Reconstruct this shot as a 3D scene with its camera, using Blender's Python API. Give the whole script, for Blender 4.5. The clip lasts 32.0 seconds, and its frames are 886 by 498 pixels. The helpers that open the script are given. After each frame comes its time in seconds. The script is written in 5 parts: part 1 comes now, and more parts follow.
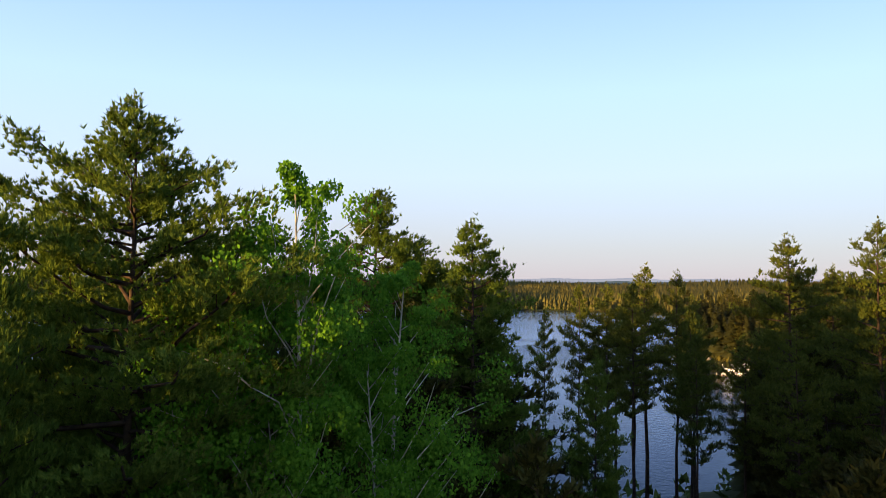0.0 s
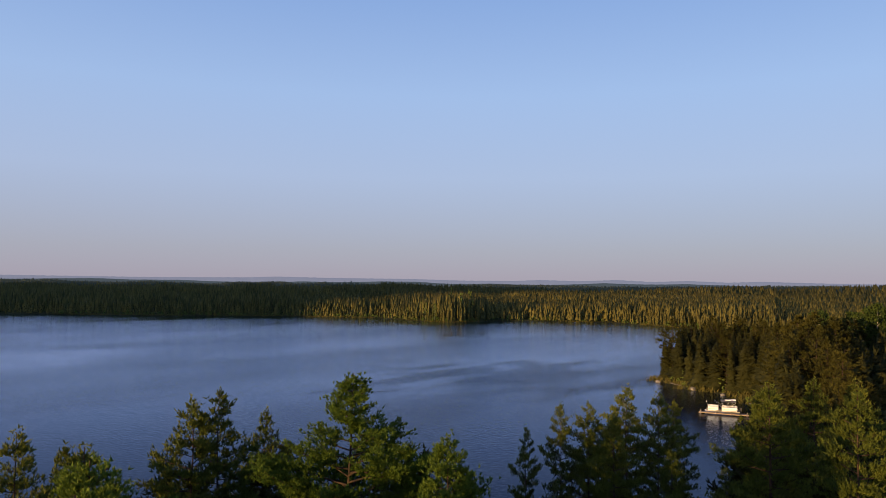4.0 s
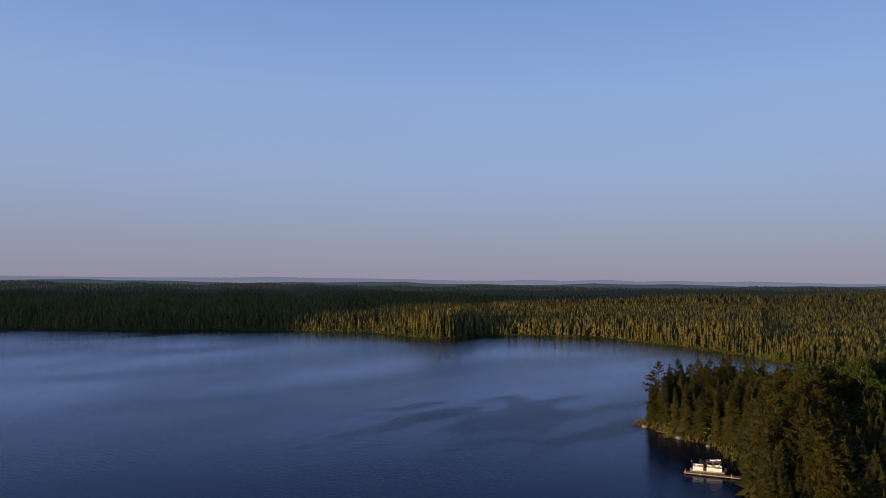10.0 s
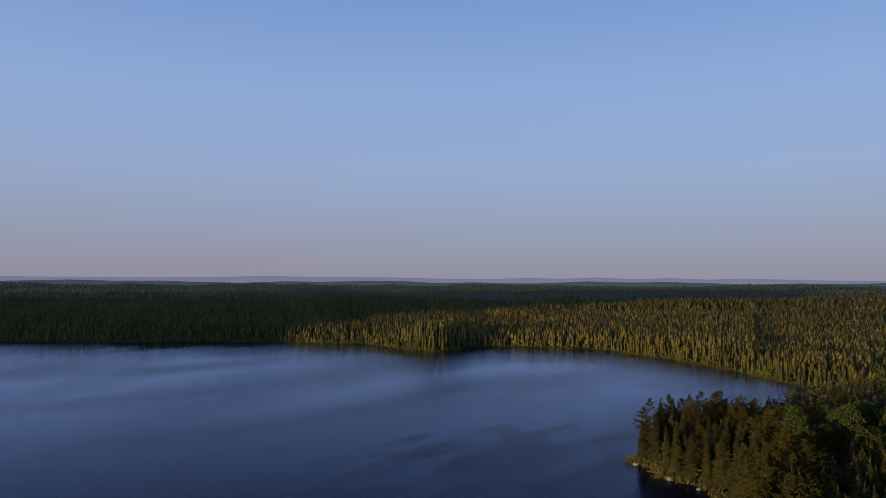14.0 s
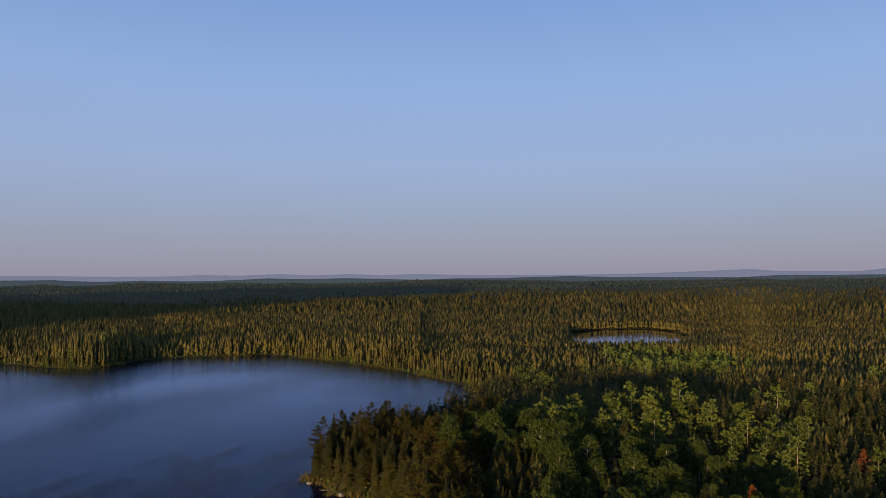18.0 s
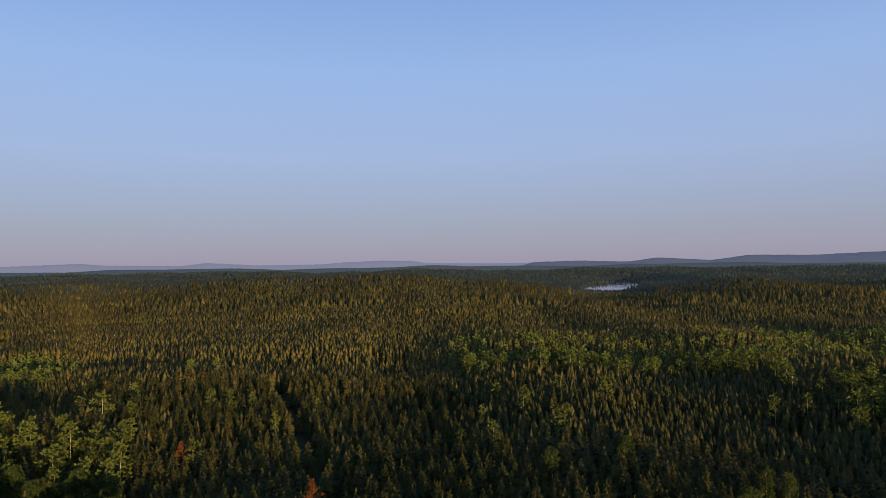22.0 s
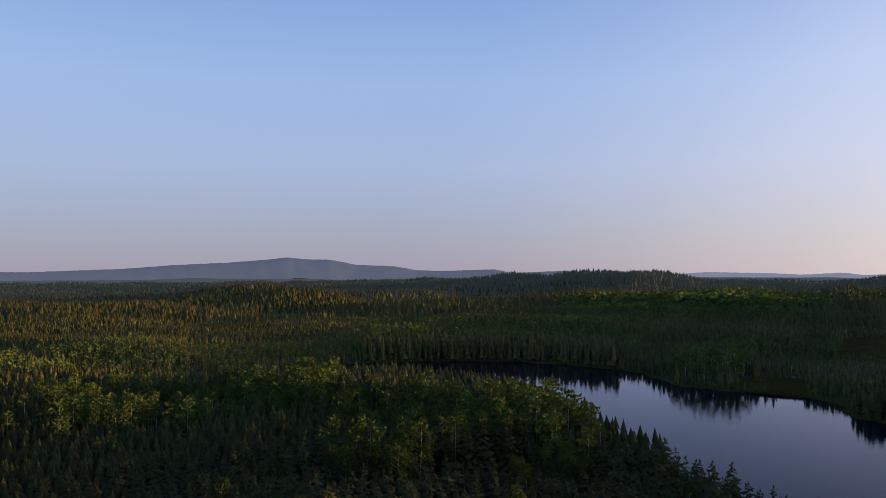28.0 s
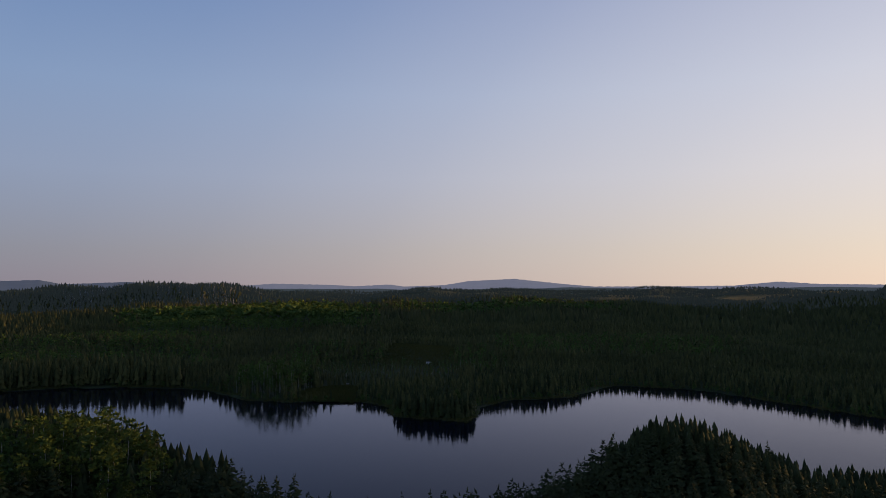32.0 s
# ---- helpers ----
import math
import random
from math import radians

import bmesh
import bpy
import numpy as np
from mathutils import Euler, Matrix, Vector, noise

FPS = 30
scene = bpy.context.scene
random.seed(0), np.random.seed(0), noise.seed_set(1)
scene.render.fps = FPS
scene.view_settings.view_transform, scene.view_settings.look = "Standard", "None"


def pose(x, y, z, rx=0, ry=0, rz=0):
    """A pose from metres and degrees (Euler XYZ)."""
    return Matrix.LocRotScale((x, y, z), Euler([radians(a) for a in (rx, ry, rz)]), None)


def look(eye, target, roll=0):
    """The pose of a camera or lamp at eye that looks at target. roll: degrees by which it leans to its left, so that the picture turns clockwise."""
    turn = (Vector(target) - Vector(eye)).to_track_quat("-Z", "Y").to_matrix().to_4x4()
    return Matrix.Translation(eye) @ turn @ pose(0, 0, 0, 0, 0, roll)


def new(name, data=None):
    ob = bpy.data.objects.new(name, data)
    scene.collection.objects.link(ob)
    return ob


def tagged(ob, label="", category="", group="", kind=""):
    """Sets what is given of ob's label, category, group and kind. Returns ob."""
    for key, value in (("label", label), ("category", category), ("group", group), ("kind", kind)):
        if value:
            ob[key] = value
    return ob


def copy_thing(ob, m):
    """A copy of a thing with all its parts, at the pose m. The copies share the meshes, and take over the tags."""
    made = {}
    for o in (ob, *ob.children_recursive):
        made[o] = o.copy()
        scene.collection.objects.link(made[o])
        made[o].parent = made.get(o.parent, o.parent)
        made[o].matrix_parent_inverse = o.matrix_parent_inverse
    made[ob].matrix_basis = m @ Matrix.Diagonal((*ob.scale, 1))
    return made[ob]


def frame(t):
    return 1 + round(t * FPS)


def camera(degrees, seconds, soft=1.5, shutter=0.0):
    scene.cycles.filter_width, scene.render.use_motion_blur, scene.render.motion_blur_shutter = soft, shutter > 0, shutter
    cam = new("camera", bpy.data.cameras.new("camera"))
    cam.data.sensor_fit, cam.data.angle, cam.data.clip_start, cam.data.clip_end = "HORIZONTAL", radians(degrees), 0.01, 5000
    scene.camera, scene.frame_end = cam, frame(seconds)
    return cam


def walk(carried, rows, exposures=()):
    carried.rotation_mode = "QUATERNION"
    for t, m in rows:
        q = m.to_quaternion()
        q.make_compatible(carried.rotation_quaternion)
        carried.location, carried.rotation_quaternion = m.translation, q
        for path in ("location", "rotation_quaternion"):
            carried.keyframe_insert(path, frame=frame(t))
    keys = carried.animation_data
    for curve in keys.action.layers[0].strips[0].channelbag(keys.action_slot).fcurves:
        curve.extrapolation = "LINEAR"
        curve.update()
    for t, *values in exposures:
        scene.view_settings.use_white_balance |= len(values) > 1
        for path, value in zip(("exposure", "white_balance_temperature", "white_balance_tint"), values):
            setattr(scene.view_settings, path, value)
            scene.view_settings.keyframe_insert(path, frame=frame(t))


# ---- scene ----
# Camera: a drone that climbs from treetop height, then turns on the spot.
cam = camera(63.4, 32.0, 0.85)
# seconds, x, y, z, heading (degrees clockwise from +y), pitch, roll
PATH = [
    (0.0, -1.35, 1.52, 16.45, 49.26, 2.99, 0.46),
    (0.5, -1.29, 1.37, 17.37, 49.03, 3.01, 0.46),
    (1.0, -1.27, 1.36, 18.25, 49.14, 2.99, 0.47),
    (1.5, -1.27, 1.47, 19.14, 49.59, 3.09, 0.49),
    (2.0, -1.28, 1.62, 19.94, 50.00, 3.04, 0.52),
    (2.5, -1.24, 1.54, 20.78, 50.05, 3.04, 0.50),
    (3.0, -1.17, 1.51, 21.62, 50.15, 3.05, 0.49),
    (3.5, -1.13, 1.42, 22.45, 50.23, 3.06, 0.53),
    (4.0, -1.06, 1.36, 23.19, 50.30, 3.06, 0.54),
    (4.5, -1.05, 1.21, 23.97, 50.37, 3.10, 0.53),
    (6.5, -0.84, 1.12, 27.45, 50.63, 3.09, 0.54),
    (7.0, -0.88, 1.08, 28.39, 50.72, 3.09, 0.51),
    (7.5, -0.96, 1.02, 29.42, 50.82, 3.08, 0.50),
    (8.0, -1.03, 0.95, 30.55, 50.90, 3.05, 0.48),
    (8.5, -1.05, 0.89, 31.70, 50.98, 3.02, 0.48),
    (9.0, -1.00, 0.84, 32.91, 51.02, 2.99, 0.47),
    (9.5, -0.88, 0.81, 33.97, 51.08, 2.92, 0.47),
    (10.0, -0.71, 0.79, 35.02, 51.14, 2.92, 0.46),
    (10.5, -0.53, 0.76, 36.10, 51.19, 2.89, 0.45),
    (11.0, -0.35, 0.73, 37.27, 51.24, 2.87, 0.45),
    (11.5, -0.21, 0.68, 38.54, 51.28, 2.85, 0.42),
    (12.0, -0.11, 0.61, 39.84, 51.34, 2.79, 0.39),
    (12.5, -0.06, 0.52, 41.14, 51.40, 2.76, 0.36),
    (13.0, -0.05, 0.42, 42.49, 51.46, 2.76, 0.32),
    (13.5, -0.05, 0.29, 43.95, 51.54, 2.70, 0.24),
    (15.5, 0.10, -0.27, 49.92, 52.35, 2.58, 0.08),
    (16.0, 0.19, -0.42, 51.00, 55.01, 2.49, 0.00),
    (16.5, 0.34, -0.55, 51.59, 58.48, 2.51, -0.07),
    (17.0, 0.48, -0.64, 51.82, 63.77, 2.47, -0.17),
    (17.5, 0.61, -0.70, 51.94, 69.68, 2.39, -0.33),
    (18.0, 0.70, -0.74, 52.24, 76.74, 2.26, -0.44),
    (18.5, 0.78, -0.77, 52.62, 84.14, 2.11, -0.47),
    (19.0, 0.83, -0.80, 52.96, 87.22, 2.07, -0.49),
    (19.5, 0.87, -0.84, 53.36, 93.93, 1.91, -0.56),
    (20.0, 0.89, -0.89, 53.73, 102.74, 1.65, -0.63),
    (20.5, 0.90, -0.94, 54.05, 110.20, 1.49, -0.65),
    (21.0, 0.91, -0.98, 54.46, 116.18, 1.40, -0.66),
    (21.5, 0.92, -1.03, 54.95, 121.59, 1.28, -0.70),
    (22.0, 0.94, -1.06, 55.32, 126.84, 1.28, -0.71),
    (22.5, 0.96, -1.09, 55.62, 130.80, 1.37, -0.68),
    (23.0, 0.98, -1.10, 55.87, 135.17, 1.45, -0.66),
    (23.5, 0.97, -1.09, 55.92, 139.70, 1.46, -0.71),
    (24.0, 0.92, -1.02, 55.58, 144.31, 1.52, -0.74),
    (24.5, 0.82, -0.90, 54.81, 149.14, 1.56, -0.70),
    (25.0, 0.69, -0.74, 54.02, 154.36, 1.67, -0.64),
    (25.5, 0.55, -0.56, 53.45, 159.69, 1.80, -0.57),
    (26.0, 0.42, -0.47, 53.21, 165.16, 1.88, -0.48),
    (26.5, 0.35, -0.55, 53.14, 170.52, 2.00, -0.36),
    (28.5, 0.31, -1.19, 53.79, 188.70, 2.39, -0.08),
    (29.0, 0.36, -1.26, 54.03, 192.87, 2.52, -0.02),
    (29.5, 0.46, -1.16, 54.31, 197.08, 2.63, -0.01),
    (30.0, 0.59, -1.00, 54.70, 201.27, 2.71, -0.02),
    (30.5, 0.73, -0.84, 55.07, 205.40, 2.82, -0.07),
    (31.0, 0.87, -0.70, 55.40, 209.59, 2.92, -0.15),
    (31.5, 1.00, -0.60, 55.75, 213.78, 3.00, -0.20),
    (32.0, 1.13, -0.55, 56.12, 217.95, 3.06, -0.21),

]


def aimed(x, y, z, heading, pitch, roll):
    a, b = radians(heading), radians(pitch)
    way = Vector((math.sin(a) * math.cos(b), math.cos(a) * math.cos(b), math.sin(b)))
    return look((x, y, z), Vector((x, y, z)) + way * 100, roll)


walk(cam, [(row[0], aimed(*row[1:])) for row in PATH],
     exposures=[(0.0, 1.60, 7850, 2), (1.0, 1.44, 7850, 2), (2.0, 1.22, 7700, 4), (3.0, 1.00, 7400, 7), (4.0, 0.80, 7100, 9), (6.5, 0.50, 6650, 10),
                (9.0, 0.42, 6500, 10), (13.0, 0.42, 6500, 10), (19.0, 0.54, 6600, 10), (26.0, 0.74, 6750, 10), (29.0, 0.72, 6950, 10), (30.0, 0.54, 7000, 10), (31.0, 0.32, 7050, 10), (32.0, 0.18, 7100, 10)])

# ---------------------------------------------------------------- light
SUN_AZ, SUN_EL = 280.0, 4.2
world = bpy.data.worlds.new("evening_sky")
scene.world = world
world.use_nodes = True
wn, wl = world.node_tree.nodes, world.node_tree.links
sky = wn.new("ShaderNodeTexSky")
sky.sky_type = "NISHITA"
sky.sun_disc = False
sky.sun_elevation = radians(SUN_EL)
sky.sun_rotation = radians(SUN_AZ)
sky.air_density, sky.dust_density, sky.ozone_density = 1.0, 0.8, 3.5
# thin evening haze over the clear sky: blue overhead, lavender at the horizon, pale and warm towards the sun
wt, ws = wn.new("ShaderNodeTexCoord"), wn.new("ShaderNodeSeparateXYZ")
wl.new(wt.outputs["Generated"], ws.inputs[0])
wr = wn.new("ShaderNodeValToRGB")
wr.color_ramp.elements[1].color = (0.3, 0.8, 2.5, 1)
wr.color_ramp.elements[0].color = (2.32, 2.2, 3.0, 1)
for k, c in ((0.05, (2.36, 2.5, 3.4)), (0.15, (2.5, 3.15, 4.85)), (0.26, (2.2, 3.22, 5.45)), (0.5, (0.9, 1.9, 4.6))):
    e = wr.color_ramp.elements.new(k)
    e.color = (*c, 1)
wl.new(ws.outputs["Z"], wr.inputs[0])
wm = wn.new("ShaderNodeMix")
wm.data_type = "RGBA"
wm.inputs["Factor"].default_value = 0.8
wl.new(sky.outputs[0], wm.inputs["A"])
wl.new(wr.outputs[0], wm.inputs["B"])
wd = wn.new("ShaderNodeVectorMath")
wd.operation = "DOT_PRODUCT"
wd.inputs[1].default_value = (math.sin(radians(SUN_AZ - 9)), math.cos(radians(SUN_AZ - 9)), -0.5)
wl.new(wt.outputs["Generated"], wd.inputs[0])
wg = wn.new("ShaderNodeValToRGB")
wg.color_ramp.interpolation = "LINEAR"
wg.color_ramp.elements[0].position, wg.color_ramp.elements[0].color = 0.48, (0, 0, 0, 1)
wg.color_ramp.elements[1].position, wg.color_ramp.elements[1].color = 1.0, (4.7, 3.7, 2.4, 1)
for k, c in ((0.56, (0.17, 0.13, 0.09)), (0.64, (0.52, 0.40, 0.28)), (0.74, (1.25, 0.98, 0.70)), (0.86, (2.60, 2.08, 1.45))):
    e = wg.color_ramp.elements.new(k)
    e.color = (*c, 1)
wh = wn.new("ShaderNodeMath")
wh.operation = "MULTIPLY_ADD"
wh.inputs[1].default_value = wh.inputs[2].default_value = 0.5
wl.new(wd.outputs["Value"], wh.inputs[0])
wl.new(wh.outputs[0], wg.inputs[0])
wa = wn.new("ShaderNodeMix")
wa.data_type, wa.blend_type = "RGBA", "ADD"
wa.inputs["Factor"].default_value = 1.0
wl.new(wm.outputs["Result"], wa.inputs["A"])
wl.new(wg.outputs[0], wa.inputs["B"])
wl.new(wa.outputs["Result"], wn["Background"].inputs[0])
wn["Background"].inputs[1].default_value = 0.106
lamp = bpy.data.lights.new("sun", "SUN")
lamp.energy, lamp.angle, lamp.color = 5.3, radians(0.8), (1.0, 0.61, 0.26)
sun = new("sun", lamp)
a, e = radians(SUN_AZ), radians(SUN_EL)
sun.matrix_world = look((math.sin(a) * math.cos(e) * 500, math.cos(a) * math.cos(e) * 500, math.sin(e) * 500), (0, 0, 0))


# ---------------------------------------------------------------- materials
def material(name, rough=0.8, spec=0.3):
    m = bpy.data.materials.new(name)
    m.use_nodes = True
    b = m.node_tree.nodes["Principled BSDF"]
    b.inputs["Roughness"].default_value = rough
    b.inputs["Specular IOR Level"].default_value = spec
    return m, m.node_tree.nodes, m.node_tree.links, b


def ramp(nodes, stops):
    r = nodes.new("ShaderNodeValToRGB")
    while len(r.color_ramp.elements) < len(stops):
        r.color_ramp.elements.new(0.5)
    for el, (p, c) in zip(r.color_ramp.elements, stops):
        el.position, el.color = p, (*c, 1)
    return r


def noise_node(nodes, links, scale, detail=4, coord="Object"):
    tc = nodes.new("ShaderNodeTexCoord")
    n = nodes.new("ShaderNodeTexNoise")
    n.inputs["Scale"].default_value = scale
    n.inputs["Detail"].default_value = detail
    links.new(tc.outputs[coord], n.inputs["Vector"])
    return n


def bump(nodes, links, bsdf, height, strength, dist):
    b = nodes.new("ShaderNodeBump")
    b.inputs["Strength"].default_value, b.inputs["Distance"].default_value = strength, dist
    links.new(height, b.inputs["Height"])
    links.new(b.outputs[0], bsdf.inputs["Normal"])


def foliage(name, dark, mid, light, through_light=0.25, single=False):
    """Leaves: colour varies from tree to tree (tone) and from tuft to tuft."""
    m, n, l, b = material(name, 0.8, 0.06)
    geo = n.new("ShaderNodeNewGeometry")
    if single:
        tone = n.new("ShaderNodeObjectInfo").outputs["Random"]
    else:
        at = n.new("ShaderNodeAttribute")
        at.attribute_name = "tone"
        tone = at.outputs["Fac"]
    mix = n.new("ShaderNodeMath")
    mix.operation = "MULTIPLY_ADD"
    mix.inputs[1].default_value = 0.55 if single else 0.30
    l.new(geo.outputs["Random Per Island"], mix.inputs[0])
    half = n.new("ShaderNodeMath")
    half.operation = "MULTIPLY"
    half.inputs[1].default_value = 0.45 if single else 0.70
    l.new(tone, half.inputs[0])
    l.new(half.outputs[0], mix.inputs[2])
    r = ramp(n, [(q, (c[0] * 1.27, c[1] * 1.22, c[2] * 0.90)) for q, c in ((0.0, dark), (0.5, mid), (1.0, light))])
    l.new(mix.outputs[0], r.inputs[0])
    l.new(r.outputs[0], b.inputs["Base Color"])
    if through_light:
        t = n.new("ShaderNodeBsdfTranslucent")
        l.new(r.outputs[0], t.inputs[0])
        ms = n.new("ShaderNodeMixShader")
        ms.inputs[0].default_value = through_light
        out = n["Material Output"]
        l.new(b.outputs[0], ms.inputs[1])
        l.new(t.outputs[0], ms.inputs[2])
        l.new(ms.outputs[0], out.inputs[0])
    return m


def bark(name, c1, c2, scale=6.0):
    m, n, l, b = material(name, 0.9, 0.15)
    t = noise_node(n, l, scale, 6)
    r = ramp(n, [(0.35, c1), (0.65, c2)])
    l.new(t.outputs["Fac"], r.inputs[0])
    l.new(r.outputs[0], b.inputs["Base Color"])
    bump(n, l, b, t.outputs["Fac"], 0.6, 0.03)
    return m


def painted(name, c, rough=0.4, metal=0.0, var=0.15):
    m, n, l, b = material(name, rough, 0.5)
    b.inputs["Metallic"].default_value = metal
    t = noise_node(n, l, 3.0, 6)
    r = ramp(n, [(0.3, tuple(v * (1 - var) for v in c)), (0.7, c)])
    l.new(t.outputs["Fac"], r.inputs[0])
    l.new(r.outputs[0], b.inputs["Base Color"])
    return m


# One pine in three copies: sunlight brightens the first in its colour
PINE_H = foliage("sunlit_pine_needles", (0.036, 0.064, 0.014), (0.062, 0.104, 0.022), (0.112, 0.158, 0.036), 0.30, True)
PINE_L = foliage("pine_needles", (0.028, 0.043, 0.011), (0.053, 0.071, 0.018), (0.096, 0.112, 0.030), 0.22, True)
# darkened pine copy for the nearer wood: shade put into the needle colour
PINE_D = foliage("shaded_pine_needles", (0.016, 0.018, 0.006), (0.027, 0.029, 0.010), (0.044, 0.044, 0.014), 0.10, True)
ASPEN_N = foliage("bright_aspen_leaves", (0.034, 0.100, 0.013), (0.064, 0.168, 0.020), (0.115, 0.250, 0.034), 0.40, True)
# nearer-wood aspen and spruce, also darkened, with shade put into their colour
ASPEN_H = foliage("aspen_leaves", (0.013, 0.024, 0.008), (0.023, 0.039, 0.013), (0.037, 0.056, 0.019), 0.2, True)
SPRUCE_H = foliage("spruce_needles", (0.013, 0.016, 0.008), (0.024, 0.027, 0.012), (0.040, 0.042, 0.018), 0.05, True)
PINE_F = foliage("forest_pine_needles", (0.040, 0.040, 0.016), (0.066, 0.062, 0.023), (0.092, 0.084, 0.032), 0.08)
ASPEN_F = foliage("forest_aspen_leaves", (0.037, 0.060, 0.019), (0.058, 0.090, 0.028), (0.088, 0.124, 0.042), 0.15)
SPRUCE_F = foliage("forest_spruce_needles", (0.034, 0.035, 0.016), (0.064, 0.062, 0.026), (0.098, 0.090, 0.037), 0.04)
# Darker, greener copies for the nearer stands: shade is put into the colour
SPRUCE_N = foliage("shaded_forest_needles", (0.021, 0.024, 0.012), (0.035, 0.040, 0.018), (0.055, 0.060, 0.028), 0.05)
PINE_N = foliage("shaded_forest_pine_needles", (0.022, 0.027, 0.011), (0.038, 0.044, 0.017), (0.060, 0.063, 0.026), 0.08)
ASPEN_W = foliage("shaded_forest_aspen_leaves", (0.032, 0.049, 0.015), (0.051, 0.074, 0.022), (0.078, 0.106, 0.035), 0.18)
RUST_F = foliage("dead_needles", (0.060, 0.026, 0.014), (0.095, 0.038, 0.020), (0.125, 0.055, 0.028), 0.1)
PINE_BARK = bark("pine_bark", (0.020, 0.015, 0.012), (0.055, 0.036, 0.025))
ASPEN_BARK = bark("aspen_bark", (0.20, 0.19, 0.16), (0.42, 0.40, 0.34))
GREY_WOOD = bark("dead_wood", (0.16, 0.15, 0.14), (0.32, 0.30, 0.28))
DOCK_WOOD = bark("dock_boards", (0.20, 0.15, 0.11), (0.34, 0.27, 0.20), 4.0)
STONE = bark("shore_stone", (0.10, 0.095, 0.09), (0.24, 0.23, 0.21), 3.0)

# forest floor: moss, litter and, on low banks, sedge
GROUND, n, l, b = material("forest_floor", 0.95, 0.1)
big, fine = noise_node(n, l, 0.02, 6), noise_node(n, l, 0.6, 8)
r1 = ramp(n, [(0.30, (0.028, 0.030, 0.014)), (0.55, (0.050, 0.055, 0.020)), (0.8, (0.085, 0.078, 0.030))])
r2 = ramp(n, [(0.30, (0.030, 0.026, 0.014)), (0.7, (0.075, 0.085, 0.026))])
l.new(big.outputs["Fac"], r1.inputs[0])
l.new(fine.outputs["Fac"], r2.inputs[0])
mx = n.new("ShaderNodeMix")
mx.data_type = "RGBA"
mx.inputs["Factor"].default_value = 0.45
l.new(r1.outputs[0], mx.inputs["A"])
l.new(r2.outputs[0], mx.inputs["B"])
l.new(mx.outputs["Result"], b.inputs["Base Color"])
bump(n, l, b, fine.outputs["Fac"], 0.8, 0.5)

SEDGE = foliage("sedge", (0.040, 0.042, 0.016), (0.065, 0.064, 0.024), (0.098, 0.090, 0.036), 0.2)

# lake: dark peaty water; calm lanes mirror, breeze patches are ruffled
def lake(name, calm, ruffled, swell_low, swell_high, tint, deep, ior, mirror):
    m, n, l, b = material(name, 0.05, 0.5)
    b.inputs["Base Color"].default_value = (*deep, 1)
    b.inputs["Specular IOR Level"].default_value = 0.0
    tc = n.new("ShaderNodeTexCoord")
    mp = n.new("ShaderNodeMapping")
    mp.inputs["Rotation"].default_value = (0, 0, radians(-35))
    mp.inputs["Scale"].default_value = (0.005, 0.014, 1.0)
    l.new(tc.outputs["Object"], mp.inputs["Vector"])
    patch = n.new("ShaderNodeTexNoise")
    patch.inputs["Scale"].default_value, patch.inputs["Detail"].default_value = 1.0, 5
    patch.inputs["Distortion"].default_value = 0.6
    l.new(mp.outputs[0], patch.inputs["Vector"])
    # one broad cat's-paw of wind in the middle of the large lake
    m2 = n.new("ShaderNodeMapping")
    m2.vector_type = "TEXTURE"
    m2.inputs["Location"].default_value = (160, 108, 0)
    m2.inputs["Rotation"].default_value = (0, 0, radians(-38))
    m2.inputs["Scale"].default_value = (50, 38, 1)
    l.new(tc.outputs["Object"], m2.inputs["Vector"])
    ln = n.new("ShaderNodeVectorMath")
    ln.operation = "LENGTH"
    l.new(m2.outputs[0], ln.inputs[0])
    paw = ramp(n, [(0.15, (1, 1, 1)), (1.0, (0, 0, 0))])
    paw.color_ramp.interpolation = "EASE"
    rag = n.new("ShaderNodeTexNoise")
    rag.inputs["Scale"].default_value, rag.inputs["Detail"].default_value = 6.0, 9
    l.new(mp.outputs[0], rag.inputs["Vector"])
    mp2 = n.new("ShaderNodeMath")
    mp2.operation = "MULTIPLY_ADD"
    mp2.inputs[1].default_value = 2.8
    l.new(rag.outputs["Fac"], mp2.inputs[0])
    l.new(ln.outputs["Value"], mp2.inputs[2])
    cut = n.new("ShaderNodeMath")
    cut.operation = "SUBTRACT"
    cut.inputs[1].default_value = 1.35
    l.new(mp2.outputs[0], cut.inputs[0])
    l.new(cut.outputs[0], paw.inputs[0])
    ad = n.new("ShaderNodeMath")
    ad.operation = "MULTIPLY_ADD"
    ad.inputs[1].default_value = 0.27
    l.new(paw.outputs[0], ad.inputs[0])
    soft = n.new("ShaderNodeMath")
    soft.operation = "MULTIPLY"
    soft.inputs[1].default_value = 0.5
    l.new(patch.outputs["Fac"], soft.inputs[0])
    l.new(soft.outputs[0], ad.inputs[2])
    pr = ramp(n, [(0.18, (calm,) * 3), (0.85, (ruffled,) * 3)])
    l.new(ad.outputs[0], pr.inputs[0])
    l.new(pr.outputs[0], b.inputs["Roughness"])
    rip = noise_node(n, l, 1.5, 4)
    amp = n.new("ShaderNodeMath")
    amp.operation = "MULTIPLY"
    swell = ramp(n, [(0.18, (swell_low,) * 3), (0.85, (swell_high,) * 3)])
    l.new(ad.outputs[0], swell.inputs[0])
    l.new(rip.outputs["Fac"], amp.inputs[0])
    l.new(swell.outputs[0], amp.inputs[1])
    bump(n, l, b, amp.outputs[0], 1.0, 0.32)
    nb = b.inputs["Normal"].links[0].from_node
